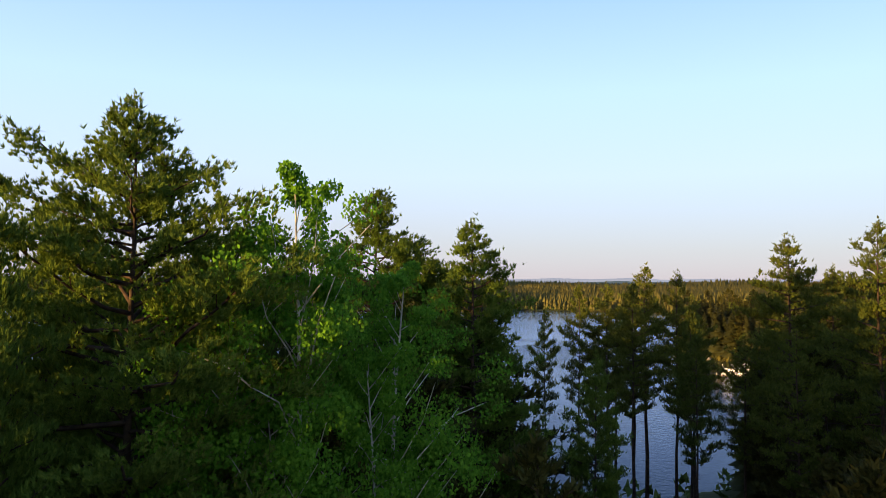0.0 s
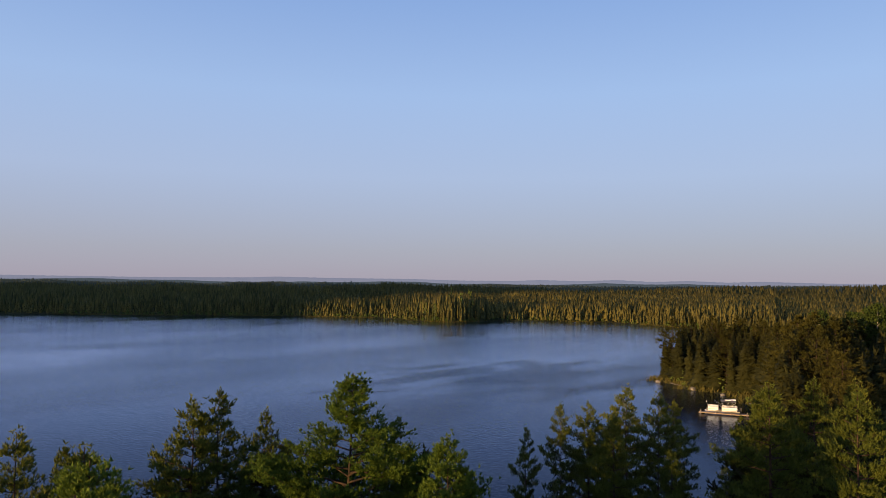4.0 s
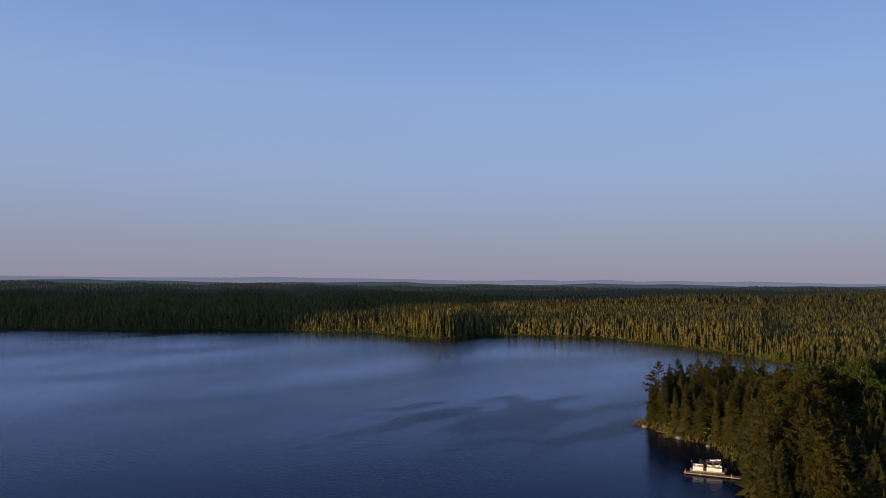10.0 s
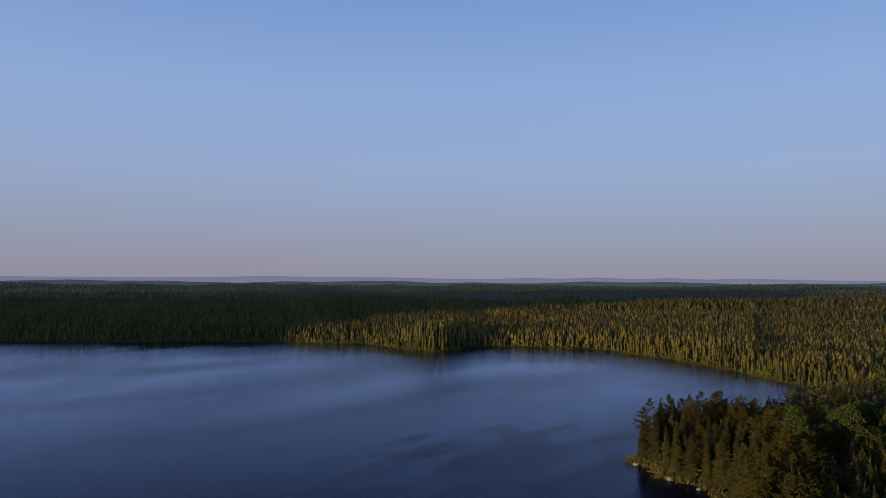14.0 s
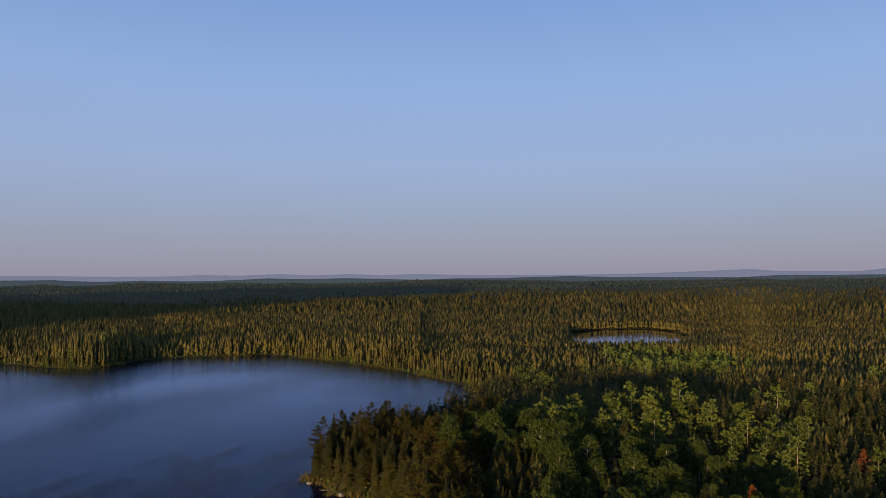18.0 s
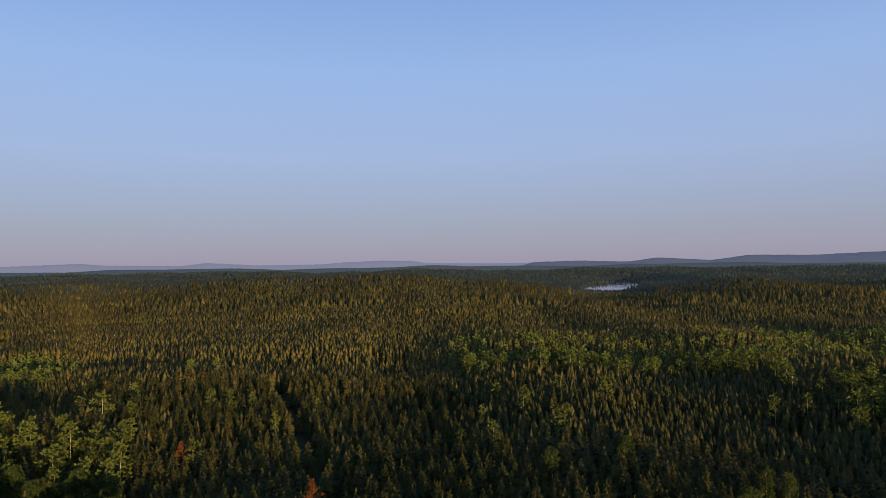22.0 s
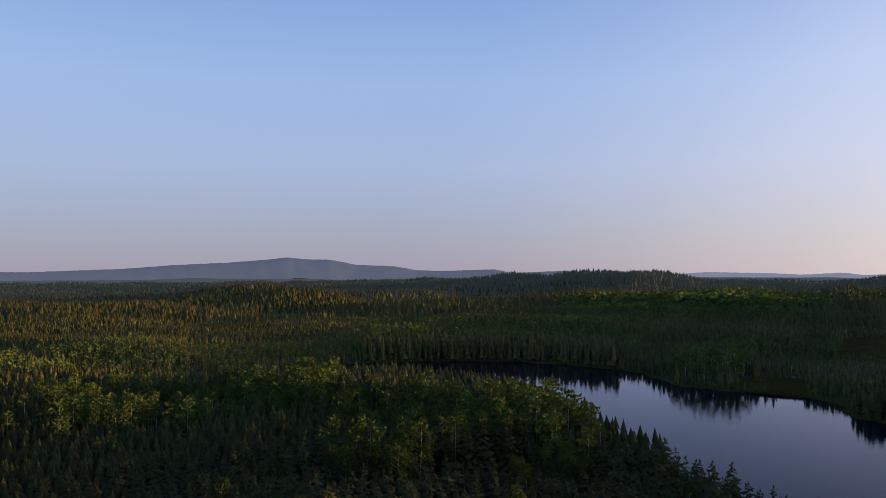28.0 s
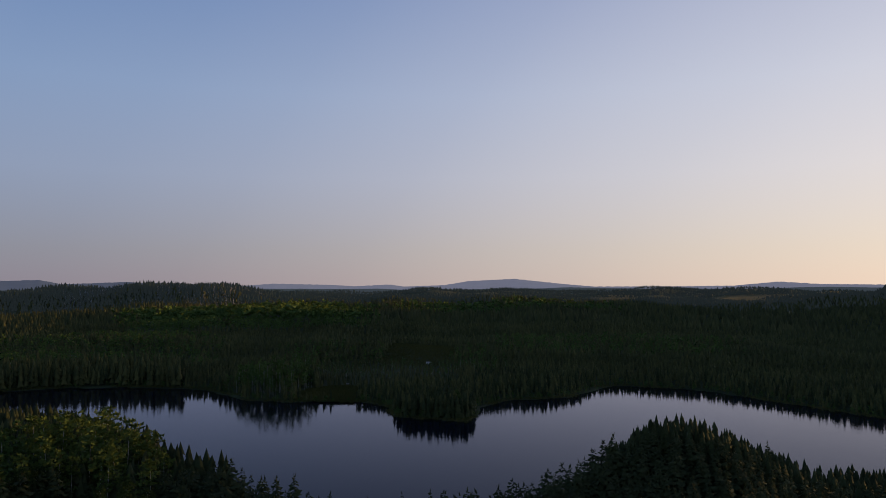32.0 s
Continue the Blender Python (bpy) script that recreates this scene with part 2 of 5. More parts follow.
    gl, fr, ms = n.new("ShaderNodeBsdfAnisotropic"), n.new("ShaderNodeFresnel"), n.new("ShaderNodeMixShader")
    gl.inputs["Color"].default_value = (*tint, 1)
    fr.inputs["IOR"].default_value = ior
    l.new(pr.outputs[0], gl.inputs["Roughness"])
    l.new(nb.outputs[0], gl.inputs["Normal"])
    l.new(nb.outputs[0], fr.inputs["Normal"])
    steep, gain = n.new("ShaderNodeMath"), n.new("ShaderNodeMath")
    steep.operation, gain.operation, gain.use_clamp = "POWER", "MULTIPLY", True
    steep.inputs[1].default_value, gain.inputs[1].default_value = 1.9, mirror
    l.new(fr.outputs[0], steep.inputs[0])
    l.new(steep.outputs[0], gain.inputs[0])
    l.new(gain.outputs[0], ms.inputs[0])
    l.new(b.outputs[0], ms.inputs[1])
    l.new(gl.outputs[0], ms.inputs[2])
    l.new(ms.outputs[0], n["Material Output"].inputs[0])
    return m


WATER = lake("lake_water", 0.06, 0.18, 0.12, 1.4, (0.60, 0.73, 1.0), (0.002, 0.003, 0.014), 1.33, 2.3)
WATER_CALM = lake("still_water", 0.04, 0.10, 0.03, 0.12, (0.82, 0.85, 1.0), (0.003, 0.004, 0.010), 1.40, 1.8)

# far ridges, with evening haze painted in as bluish colour and a faint glow
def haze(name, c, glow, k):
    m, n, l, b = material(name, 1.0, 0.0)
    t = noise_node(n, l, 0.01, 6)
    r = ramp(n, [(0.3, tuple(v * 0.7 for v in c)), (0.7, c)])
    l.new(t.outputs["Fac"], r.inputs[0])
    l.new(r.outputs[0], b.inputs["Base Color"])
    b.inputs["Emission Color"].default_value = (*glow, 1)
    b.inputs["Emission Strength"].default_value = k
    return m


HAZE = haze("ridge_painted_haze", (0.05, 0.06, 0.07), (0.23, 0.25, 0.36), 0.5)
HAZE_NEAR = haze("mountain_painted_haze", (0.035, 0.045, 0.055), (0.100, 0.120, 0.185), 0.5)
# forest copy: haze painted into the needle colour and a weak emission
HAZE_WOOD = haze("forest_painted_haze", (0.034, 0.043, 0.030), (0.060, 0.082, 0.095), 0.13)
HAZE_LOW = haze("lowland_painted_haze", (0.03, 0.042, 0.04), (0.085, 0.11, 0.14), 0.36)

# ---------------------------------------------------------------- ground and lakes
LAKE_1 = [(150, 690), (216, 598), (239, 557), (273, 513), (309, 482), (346, 441), (361, 408), (377, 373), (365, 335), (364, 298),
          (398, 296), (415, 294), (429, 280), (440, 256), (450, 228), (436, 192), (415, 155), (393, 122), (363, 89), (349, 77),
          (325, 63), (300, 55), (275, 52), (258, 56), (240, 62), (215, 73), (188, 79), (174, 77), (166, 65), (160, 53), (150, 46),
          (137, 40), (120, 35), (100, 29), (80, 24), (62, 22), (52, 25), (44, 30), (34, 36), (22, 41), (8, 45), (-15, 50),
          (-60, 62), (-200, 140), (-280, 400), (-160, 660)]
LAKE_2 = [(36, -410), (22, -455), (-23, -461), (-72, -457), (-105, -440), (-140, -400), (-143, -360), (-143, -345), (-161, -324),
          (-176, -312), (-189, -300), (-186, -284), (-176, -264), (-182, -247), (-193, -233), (-206, -240), (-219, -256), (-245, -264),
          (-270, -251), (-305, -258), (-320, -266), (-331, -259), (-348, -220), (-340, -171), (-332, -127), (-345, -70), (-330, -20),
          (-290, -20), (-250, -55), (-215, -78), (-198, -92), (-203, -115), (-190, -134), (-169, -136), (-148, -128), (-121, -124),
          (-106, -121), (-80, -142), (-72, -168), (-68, -190), (-63, -215), (-60, -250), (-50, -287), (-28, -312), (8, -345)]
POND_1 = [(470, 26), (610, 34), (687, 38), (724, 5), (738, -32), (700, -57), (640, -63), (560, -55), (475, -38), (462, 0)]
POND_2 = [(1007, -1111), (912, -1087), (989, -1257), (1348, -1738), (1441, -1792), (1258, -1489), (1233, -1379)]
MEADOWS = [[(-275, -425), (-292, -390), (-325, -402), (-386, -482), (-350, -520)],
           [(-163, -327), (-184, -309), (-197, -325), (-203, -342), (-190, -350), (-173, -344)]]


# openings in the canopy: x, y, half length, half width, lie in degrees
GAPS = [(-25, -172, 24, 10, 12), (260, -116, 16, 3.2, -20), (232, -108, 18, 3.2, -22), (198, -95, 20, 3.2, -24), (165, -84, 18, 3.2, -28), (137, -74, 16, 3.2, -30),
        (105, -205, 13, 7, 20), (70, -232, 12, 6, 75), (92, -262, 16, 8, 30), (150, -190, 12, 6, 60), (20, -240, 12, 6, 10), (185, -150, 9, 5, 0),
        (210, -205, 14, 7, 40), (197, -138, 13, 6, 20), (60, -330, 22, 9, 15), (150, -330, 24, 9, -20), (260, -280, 20, 9, 35), (310, -200, 16, 8, 10)]


def shore_distance(x, y, poly):
    """Signed distance to a shoreline, negative on the water."""
    p = np.array(poly, float)
    q = np.roll(p, -1, 0)
    d = np.full(x.shape, 1e9)
    inside = np.zeros(x.shape, bool)
    for (ax, ay), (bx, by) in zip(p, q):
        ux, uy = bx - ax, by - ay
        s = np.clip(((x - ax) * ux + (y - ay) * uy) / (ux * ux + uy * uy), 0, 1)
        d = np.minimum(d, np.hypot(x - ax - s * ux, y - ay - s * uy))
        if ay != by:
            inside ^= ((ay > y) != (by > y)) & (x < (bx - ax) * (y - ay) / (by - ay) + ax)
    return np.where(inside, -d, d)


def wobble(x, y, wave, seed=0.0):
    """Smooth irregular variation between about -1 and 1."""
    a = np.sin(x / wave * 2.1 + 1.3 + seed) * np.cos(y / wave * 1.7 + 0.4 * seed)
    b = np.sin((x * 0.6 + y * 0.9) / wave * 3.3 + 2.0 * seed) * 0.6
    c = np.cos((x * 0.8 - y * 0.5) / wave * 5.9 + seed * 3.0) * 0.35
    return (a + b + c) / 1.5


def shore(x, y):
    d = np.minimum.reduce([shore_distance(x, y, p) for p in (LAKE_1, LAKE_2, POND_1, POND_2)])
    return d + wobble(x, y, 9.0) * 1.6 + wobble(x, y, 3.5, 4.0) * 0.7


def bearing(x, y):
    return np.degrees(np.arctan2(x, y)) % 360


def height(x, y, d=None):
    d = shore(x, y) if d is None else d
    r = np.hypot(x, y)
    bank = np.where(d < 0, np.maximum(d * 0.25, -3.0), 0.12 + 1.6 * (1 - np.exp(-np.maximum(d, 0) / 22.0)))
    roll = (1.6 + wobble(x, y, 180.0, 2.0) * 1.6) * np.clip((d - 15) / 120, 0, 1)
    far = (8 + 9 * wobble(x, y, 430.0, 1.0) + 5.5 * wobble(x, y, 150.0, 7.0)) * np.clip((r - 480) / 600, 0, 1) * np.clip(d / 200, 0, 1)
    knoll = 12.5 * np.exp(-((x + 166) ** 2 + (y + 112) ** 2) / (2 * 17 ** 2)) * np.clip(d / 10, 0, 1)
    rise = 17 * np.exp(-((x - 1090) ** 2 + (y + 610) ** 2) / (2 * 210 ** 2)) + 12 * np.exp(-((x + 330) ** 2 + (y + 820) ** 2) / (2 * 170 ** 2))
    low = 1 - 0.85 * np.exp(-((np.degrees(np.arctan2(x, y)) % 360 - 139) / 7.0) ** 2) * (r < 1700)
    # a broad hill with bleached trunks in the south
    burnt = 42 * np.exp(-((x + 450) / 170.0) ** 2 / 2 - ((y + 1500) / 130.0) ** 2 / 2)
    far, rise = far * low * (1 + 0.8 * np.clip((bearing(x, y) - 160) / 15, 0, 1)), rise * low
    back = 13 * np.clip((r - 1700) / 1500, 0, 1) ** 1.3 * np.clip(d / 300, 0, 1)
    # a steep wooded hill, unseen and added west of the large lake, keeps the evening sun off its northern woods
    hill = np.exp(-((x + 460) / 90.0) ** 2 / 2) * np.clip((y - 482) / 260, 0, 1) ** 1.2 * np.clip((1900 - y) / 300, 0, 1) * 190
    # a long wooded ridge, added in the west out of view, keeps the evening sun off the cove and its woods
    ridge = np.exp(-((x + 1600) / 130.0) ** 2 / 2) * np.clip((y + 640) / 200, 0, 1) * np.clip((300 - y) / 160, 0, 1) * (100 + 14 * np.clip(-y / 120, 0, 1))
    swale = 2.6 * wobble(x, y, 75.0, 5.0) * np.clip((d - 25) / 90, 0, 1) * np.clip((r - 90) / 80, 0, 1)
    return bank + roll + far + knoll + rise + back + burnt + hill + ridge + swale


def raw_mesh(name, verts, faces, mats, index=None, tone=None, smooth=False):
    """A mesh from arrays of corners and of triangles or quads."""
    me = bpy.data.meshes.new(name)
    k = faces.shape[1]
    me.vertices.add(len(verts))
    me.vertices.foreach_set("co", np.ascontiguousarray(verts, np.float32).ravel())
    me.loops.add(faces.size)
    me.loops.foreach_set("vertex_index", np.ascontiguousarray(faces, np.int32).ravel())
    me.polygons.add(len(faces))
    me.polygons.foreach_set("loop_start", np.arange(0, faces.size, k, dtype=np.int32))
    for m in mats:
        me.materials.append(m)
    if index is not None:
        me.polygons.foreach_set("material_index", np.ascontiguousarray(index, np.int32))
    if smooth:
        me.polygons.foreach_set("use_smooth", np.ones(len(faces), bool))
    if tone is not None:
        at = me.attributes.new("tone", "FLOAT", "POINT")
        at.data.foreach_set("value", np.ascontiguousarray(tone, np.float32))
    me.update(calc_edges=True)
    return me


NA = 600
rings = np.concatenate([np.linspace(0.5, 60, 30), 60 * 1.025 ** np.arange(1, 123), np.array([1400, 1480, 1560, 1640, 1720, 1800, 1900, 2300, 2800, 3400, 4200, 5200, 7000])])
rings = np.unique(rings)
aa = np.linspace(0, 2 * np.pi, NA, endpoint=False)
gx, gy = np.outer(rings, np.sin(aa)), np.outer(rings, np.cos(aa))
gz = height(gx, gy)
verts = np.stack([gx.ravel(), gy.ravel(), gz.ravel()], 1)
i, j = np.meshgrid(np.arange(len(rings) - 1), np.arange(NA), indexing="ij")
j2 = (j + 1) % NA
quads = np.stack([i * NA + j, i * NA + j2, (i + 1) * NA + j2, (i + 1) * NA + j], -1).reshape(-1, 4)
verts = np.vstack([verts, [[0, 0, float(height(np.array([0.0]), np.array([0.0]))[0])]]])
hub = len(verts) - 1
quads = np.vstack([quads, np.array([[(k + 2) % NA, (k + 1) % NA, k, hub] for k in range(0, NA, 2)])])
ground = new("ground", raw_mesh("ground", verts, quads, [GROUND], smooth=True))
tagged(ground, "mossy boreal forest floor sloping down to the lakes", "ground", kind="structure")


def water(name, poly, label, mat, pad=14):
    p = np.array(poly, float)
    lo, hi = p.min(0) - pad, p.max(0) + pad
    bm = bmesh.new()
    vs = [bm.verts.new((x, y, 0)) for x, y in ((lo[0], lo[1]), (hi[0], lo[1]), (hi[0], hi[1]), (lo[0], hi[1]))]
    bm.faces.new(vs)
    me = bpy.data.meshes.new(name)
    bm.to_mesh(me)
    me.materials.append(mat)
    tagged(new(name, me), label, "water", kind="structure")


water("water_lake", LAKE_1, "calm dark blue lake with ruffled breeze patches", WATER)
water("water_cove_lake", LAKE_2, "still dark lake mirroring the pale evening sky", WATER_CALM)
water("water_pond", POND_1, "small blue pond enclosed by spruce forest", WATER_CALM)
water("water_far_pond", POND_2, "distant pale pond between the woods", WATER_CALM)

# ridges on the horizon: bearing and height in degrees
RIDGE_A = [(-15, 0.20), (0, 0.25), (18, 0.22), (28, 0.20), (35, 0.27), (37.3, 0.36), (41, 0.30), (47.7, 0.28), (52, 0.19), (56, 0.20), (58, 0.29),
           (61, 0.22), (63.9, 0.33), (66.5, 0.20), (69.2, 0.29), (72, 0.18), (74.2, 0.26), (80, 0.12), (87, 0.10), (92, 0.16), (96, 0.28),
           (100, 0.42), (101.5, 0.27), (106.8, 0.18), (108.6, 0.39), (112.3, 0.16), (117, 0.18), (119, 0.32), (121.9, 0.42), (124.3, 0.38), (125.6, 0.18)]
RIDGE_B = [(131, 0.10), (137.5, 0.24), (141.2, 0.10), (143.5, 0.40), (147.4, 0.15), (150, 0.50), (154.2, 0.42), (160.4, 0.68), (164, 0.98),
           (167.9, 1.18), (171, 1.45), (172.2, 1.60), (173.6, 1.45), (175.6, 1.42), (177.6, 1.02), (180.6, 0.90), (182.4, 0.58), (184.6, 0.52), (188.6, 0.64),
           (190, 0.34), (193.9, 0.50), (197, 0.40), (201.3, 0.12), (204.6, 0.36), (209.1, 0.25), (211, 0.14), (213.7, 0.27), (214.8, 0.10)]
RIDGE_C = [(218, 0.20), (220, 0.52), (223.6, 0.68), (227.6, 0.24), (229.8, 0.05), (236, 0.04), (240, 0.08), (243, 0.36), (245.6, 0.17), (250, 0.10),
           (280, 0.3), (310, 0.2), (345, 0.2)]


def ridges(name, prof, a0, a1, count, radius, mat, label, rim=0.0):
    """A wooded ridge line on the horizon, with a front slope and a back."""
    prof = np.array(prof)
    az = np.linspace(a0, a1, count)
    el = np.interp(az, prof[:, 0], prof[:, 1])
    el = el + 0.012 * np.sin(az * 5.1) * np.sin(az * 13.7) + 0.007 * np.sin(az * 41.0)
    crest = 54.0 + radius * np.tan(np.radians(el))
    if rim:
        crest = crest * np.clip(np.minimum(az - a0, a1 - az) / rim, 0, 1)
    s, c = np.sin(np.radians(az)), np.cos(np.radians(az))
    steps = [(0.90, 0.0), (0.92, 0.30), (0.945, 0.55), (0.97, 0.82), (1.0, 1.0), (1.01, 0.9), (1.02, 0.0)]
    vv = []
    for k, h in steps:
        z = -6 + (crest + 6) * h
        if 0 < h < 1:
            z = z + crest * 0.02 * np.sin(az * 0.9 + k * 40) * np.sin(az * 2.3)
        vv.append(np.stack([s * radius * k, c * radius * k, z], 1))
    i, j = np.meshgrid(np.arange(len(steps) - 1), np.arange(count - 1), indexing="ij")
    q = np.stack([i * count + j, (i + 1) * count + j, (i + 1) * count + j + 1, i * count + j + 1], -1).reshape(-1, 4)[:, ::-1]
    tagged(new(name, raw_mesh(name, np.vstack(vv), q, [mat], smooth=True)), label, "hills", kind="structure")


LOW = [p for p in RIDGE_B if p[0] > 200]
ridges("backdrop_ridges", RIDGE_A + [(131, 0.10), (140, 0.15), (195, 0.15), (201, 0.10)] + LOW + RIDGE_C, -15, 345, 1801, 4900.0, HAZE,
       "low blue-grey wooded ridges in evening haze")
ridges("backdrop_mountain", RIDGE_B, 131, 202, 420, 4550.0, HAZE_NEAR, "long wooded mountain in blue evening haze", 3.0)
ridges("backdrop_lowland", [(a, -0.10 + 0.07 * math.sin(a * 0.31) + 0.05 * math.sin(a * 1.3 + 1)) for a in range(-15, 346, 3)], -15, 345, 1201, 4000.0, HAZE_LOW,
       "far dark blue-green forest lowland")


# ---------------------------------------------------------------- tree shapes
class Shape:
    """Collects triangles with a material slot each."""

    def __init__(self):
        self.v, self.f, self.m, self.n, self.group = [], [], [], 0, 0

    def add(self, v, f, m):
        v, f = np.asarray(v, float), np.asarray(f, int)
        self.v.append(v)
        self.f.append(f + self.n)
        self.m.append(np.full(len(f), m + 10 * self.group))
        self.n += len(v)

    def arrays(self):
        return np.vstack(self.v), np.vstack(self.f), np.concatenate(self.m)

    def tube(self, pts, radii, sides, m):
        pts = np.asarray(pts, float)
        k = len(pts)
        t = np.gradient(pts, axis=0)
        t /= np.linalg.norm(t, axis=1)[:, None] + 1e-9
        ref = np.where(np.abs(t[:, 2:3]) > 0.8, np.array([[1.0, 0, 0]]), np.array([[0, 0, 1.0]]))
        u = np.cross(t, ref)
        u /= np.linalg.norm(u, axis=1)[:, None] + 1e-9
        w = np.cross(t, u)
        a = np.linspace(0, 2 * np.pi, sides, endpoint=False)
        r = np.asarray(radii, float)[:, None, None]
        v = pts[:, None] + r * (np.cos(a)[None, :, None] * u[:, None] + np.sin(a)[None, :, None] * w[:, None])
        i, j = np.meshgrid(np.arange(k - 1), np.arange(sides), indexing="ij")
        j2 = (j + 1) % sides
        q = np.stack([i * sides + j, i * sides + j2, (i + 1) * sides + j2, (i + 1) * sides + j], -1).reshape(-1, 4)
        self.add(v.reshape(-1, 3), np.vstack([q[:, [0, 1, 2]], q[:, [0, 2, 3]]]), m)

    def sprays(self, rng, at, way, n, length, width, spread, m):
        """n pointed blades round each shoot."""
        k = len(at)
        p = np.repeat(at, n, 0)
        d = np.repeat(way, n, 0) + rng.normal(0, spread, (k * n, 3))
        d /= np.linalg.norm(d, axis=1)[:, None] + 1e-9
        side = np.cross(d, rng.normal(0, 1, (k * n, 3)))
        side /= np.linalg.norm(side, axis=1)[:, None] + 1e-9
        ln = length * rng.uniform(0.6, 1.25, (k * n, 1))
        wd = width * rng.uniform(0.7, 1.3, (k * n, 1))
        p = p + d * ln * rng.uniform(-0.1, 0.35, (k * n, 1))
        v = np.stack([p - side * wd * 0.5, p + side * wd * 0.5, p + d * ln], 1).reshape(-1, 3)
        self.add(v, np.arange(len(v)).reshape(-1, 3), m)

    def leaves(self, rng, at, size, m, droop=0.3):
        """One rounded leaf cluster, a bent quad, at each place."""
        k = len(at)
        nrm = rng.normal(0, 1, (k, 3))
        nrm[:, 2] = np.abs(nrm[:, 2]) * droop
        nrm /= np.linalg.norm(nrm, axis=1)[:, None] + 1e-9
        u = np.cross(nrm, rng.normal(0, 1, (k, 3)))
        u /= np.linalg.norm(u, axis=1)[:, None] + 1e-9
        w = np.cross(nrm, u)
        s = size * rng.uniform(0.6, 1.3, (k, 1))
        v = np.stack([at - u * s, at + w * s * 0.7 + nrm * s * 0.15, at + u * s, at - w * s * 0.7], 1).reshape(-1, 3)
        b = np.arange(k)[:, None] * 4
        self.add(v, np.vstack([b + [0, 1, 2], b + [0, 2, 3]]), m)


def unit(v):
    return v / (np.linalg.norm(v, axis=-1, keepdims=True) + 1e-9)


def pine_shape(seed, tall=17.0, bare=0.28, spread=3.2, limbs=60, sprays=9, twigs=13, shoot=0.12, blade=0.030, lean=0.006, gap=0.22, stubs=10, rich=2.8, fine=True, split=False, arms=(), slope=0.45):
    """Jack pine: trunk (slot 0), limbs (slot 1), needle sprays (slot 2)."""
    rng = np.random.default_rng(seed)
    s = Shape()
    hs = np.linspace(0, tall, 9)
    bend = np.cumsum(rng.normal(0, lean * tall / 2, (9, 2)), 0)
    bend -= np.outer(hs / tall, bend[-1])
    axis = np.column_stack([bend, hs])
    s.tube(axis, 0.0095 * tall * (1 - hs / tall * 0.94), 7, 0)
    tips, ways = [], []
    for k in range(limbs + stubs):
        dead = k >= limbs
        s.group = k + 1 if split else 0
        f = rng.uniform(0.1, bare) if dead else bare + (0.985 - bare) * ((k + rng.uniform(0, 1)) / limbs) ** 0.92
        h = f * tall
        root = np.array([np.interp(h, hs, axis[:, 0]), np.interp(h, hs, axis[:, 1]), h])
        g = max(0.0, (f - bare) / (1 - bare))
        cone = min(1.0, 0.03 + (1 - f) * tall * slope / spread)
        ln = spread * cone * (0.72 + 0.28 * min(1, g * 4)) * rng.uniform(0.62, 1.18)
        if dead:
            ln *= rng.uniform(0.2, 0.5)
        a = k * 2.4 + rng.normal(0, 0.5)
        rise = rng.uniform(-0.18, 0.14) + 0.34 * g ** 1.5
        if k < len(arms):
            f, a, ln, rise = arms[k]
            h = f * tall
            root = np.array([np.interp(h, hs, axis[:, 0]), np.interp(h, hs, axis[:, 1]), h])
        out = np.array([math.cos(a), math.sin(a), 0])
        q = np.linspace(0, 1, 5 if fine else 3)
        pts = root + np.outer(q * ln, out) + np.outer((q * rise + 0.20 * q ** 2) * ln, [0, 0, 1])
        pts[1:] += rng.normal(0, 0.03 * ln, (len(q) - 1, 3))
        s.tube(pts, 0.020 * ln ** 0.8 * (1 - q * 0.85) + 0.005, 4 if fine else 3, 1)
        if dead:
            continue
        for w in range(max(4, int(twigs * (0.45 + ln / spread)))):
            u = rng.uniform(gap, 1.0)
            at = np.array([np.interp(u, q, pts[:, c]) for c in range(3)])
            side = rng.choice([-1, 1]) * rng.uniform(0.2, 1.1)
            d = unit(out * rng.uniform(0.3, 1.0) + np.array([-out[1], out[0], 0]) * side + np.array([0, 0, rng.uniform(0.0, 0.6)]))
            tl = ln * rng.uniform(0.18, 0.46) * (1.2 - 0.55 * u) + 0.14
            tip = at + d * tl + np.array([0, 0, 0.12 * tl])
            across = np.cross(d, [0, 0, 1.0]) * 0.014
            s.add([at - across, at + across, tip], [(0, 1, 2)], 1)
            cnt = max(3, int(tl / shoot * rich))
            uu = rng.uniform(0.15, 1.1, cnt)[:, None]
            tips.append(at + d * tl * uu + rng.normal(0, 0.06, (cnt, 3)))
            ways.append(unit(d * 0.55 + np.array([0, 0, 0.9]) + rng.normal(0, 0.22, (cnt, 3))))
    s.group = 0
    top = axis[-1]
    tips.append(top + rng.normal(0, 0.10, (50, 3)) - np.outer(rng.uniform(-0.05, 1.1, 50), [0, 0, 1]))
    ways.append(unit(np.array([[0, 0, 1.0]]) + rng.normal(0, 0.45, (50, 3))))
    s.sprays(rng, np.vstack(tips), np.vstack(ways), sprays, shoot, blade, 0.36, 2)
    return s.arrays()


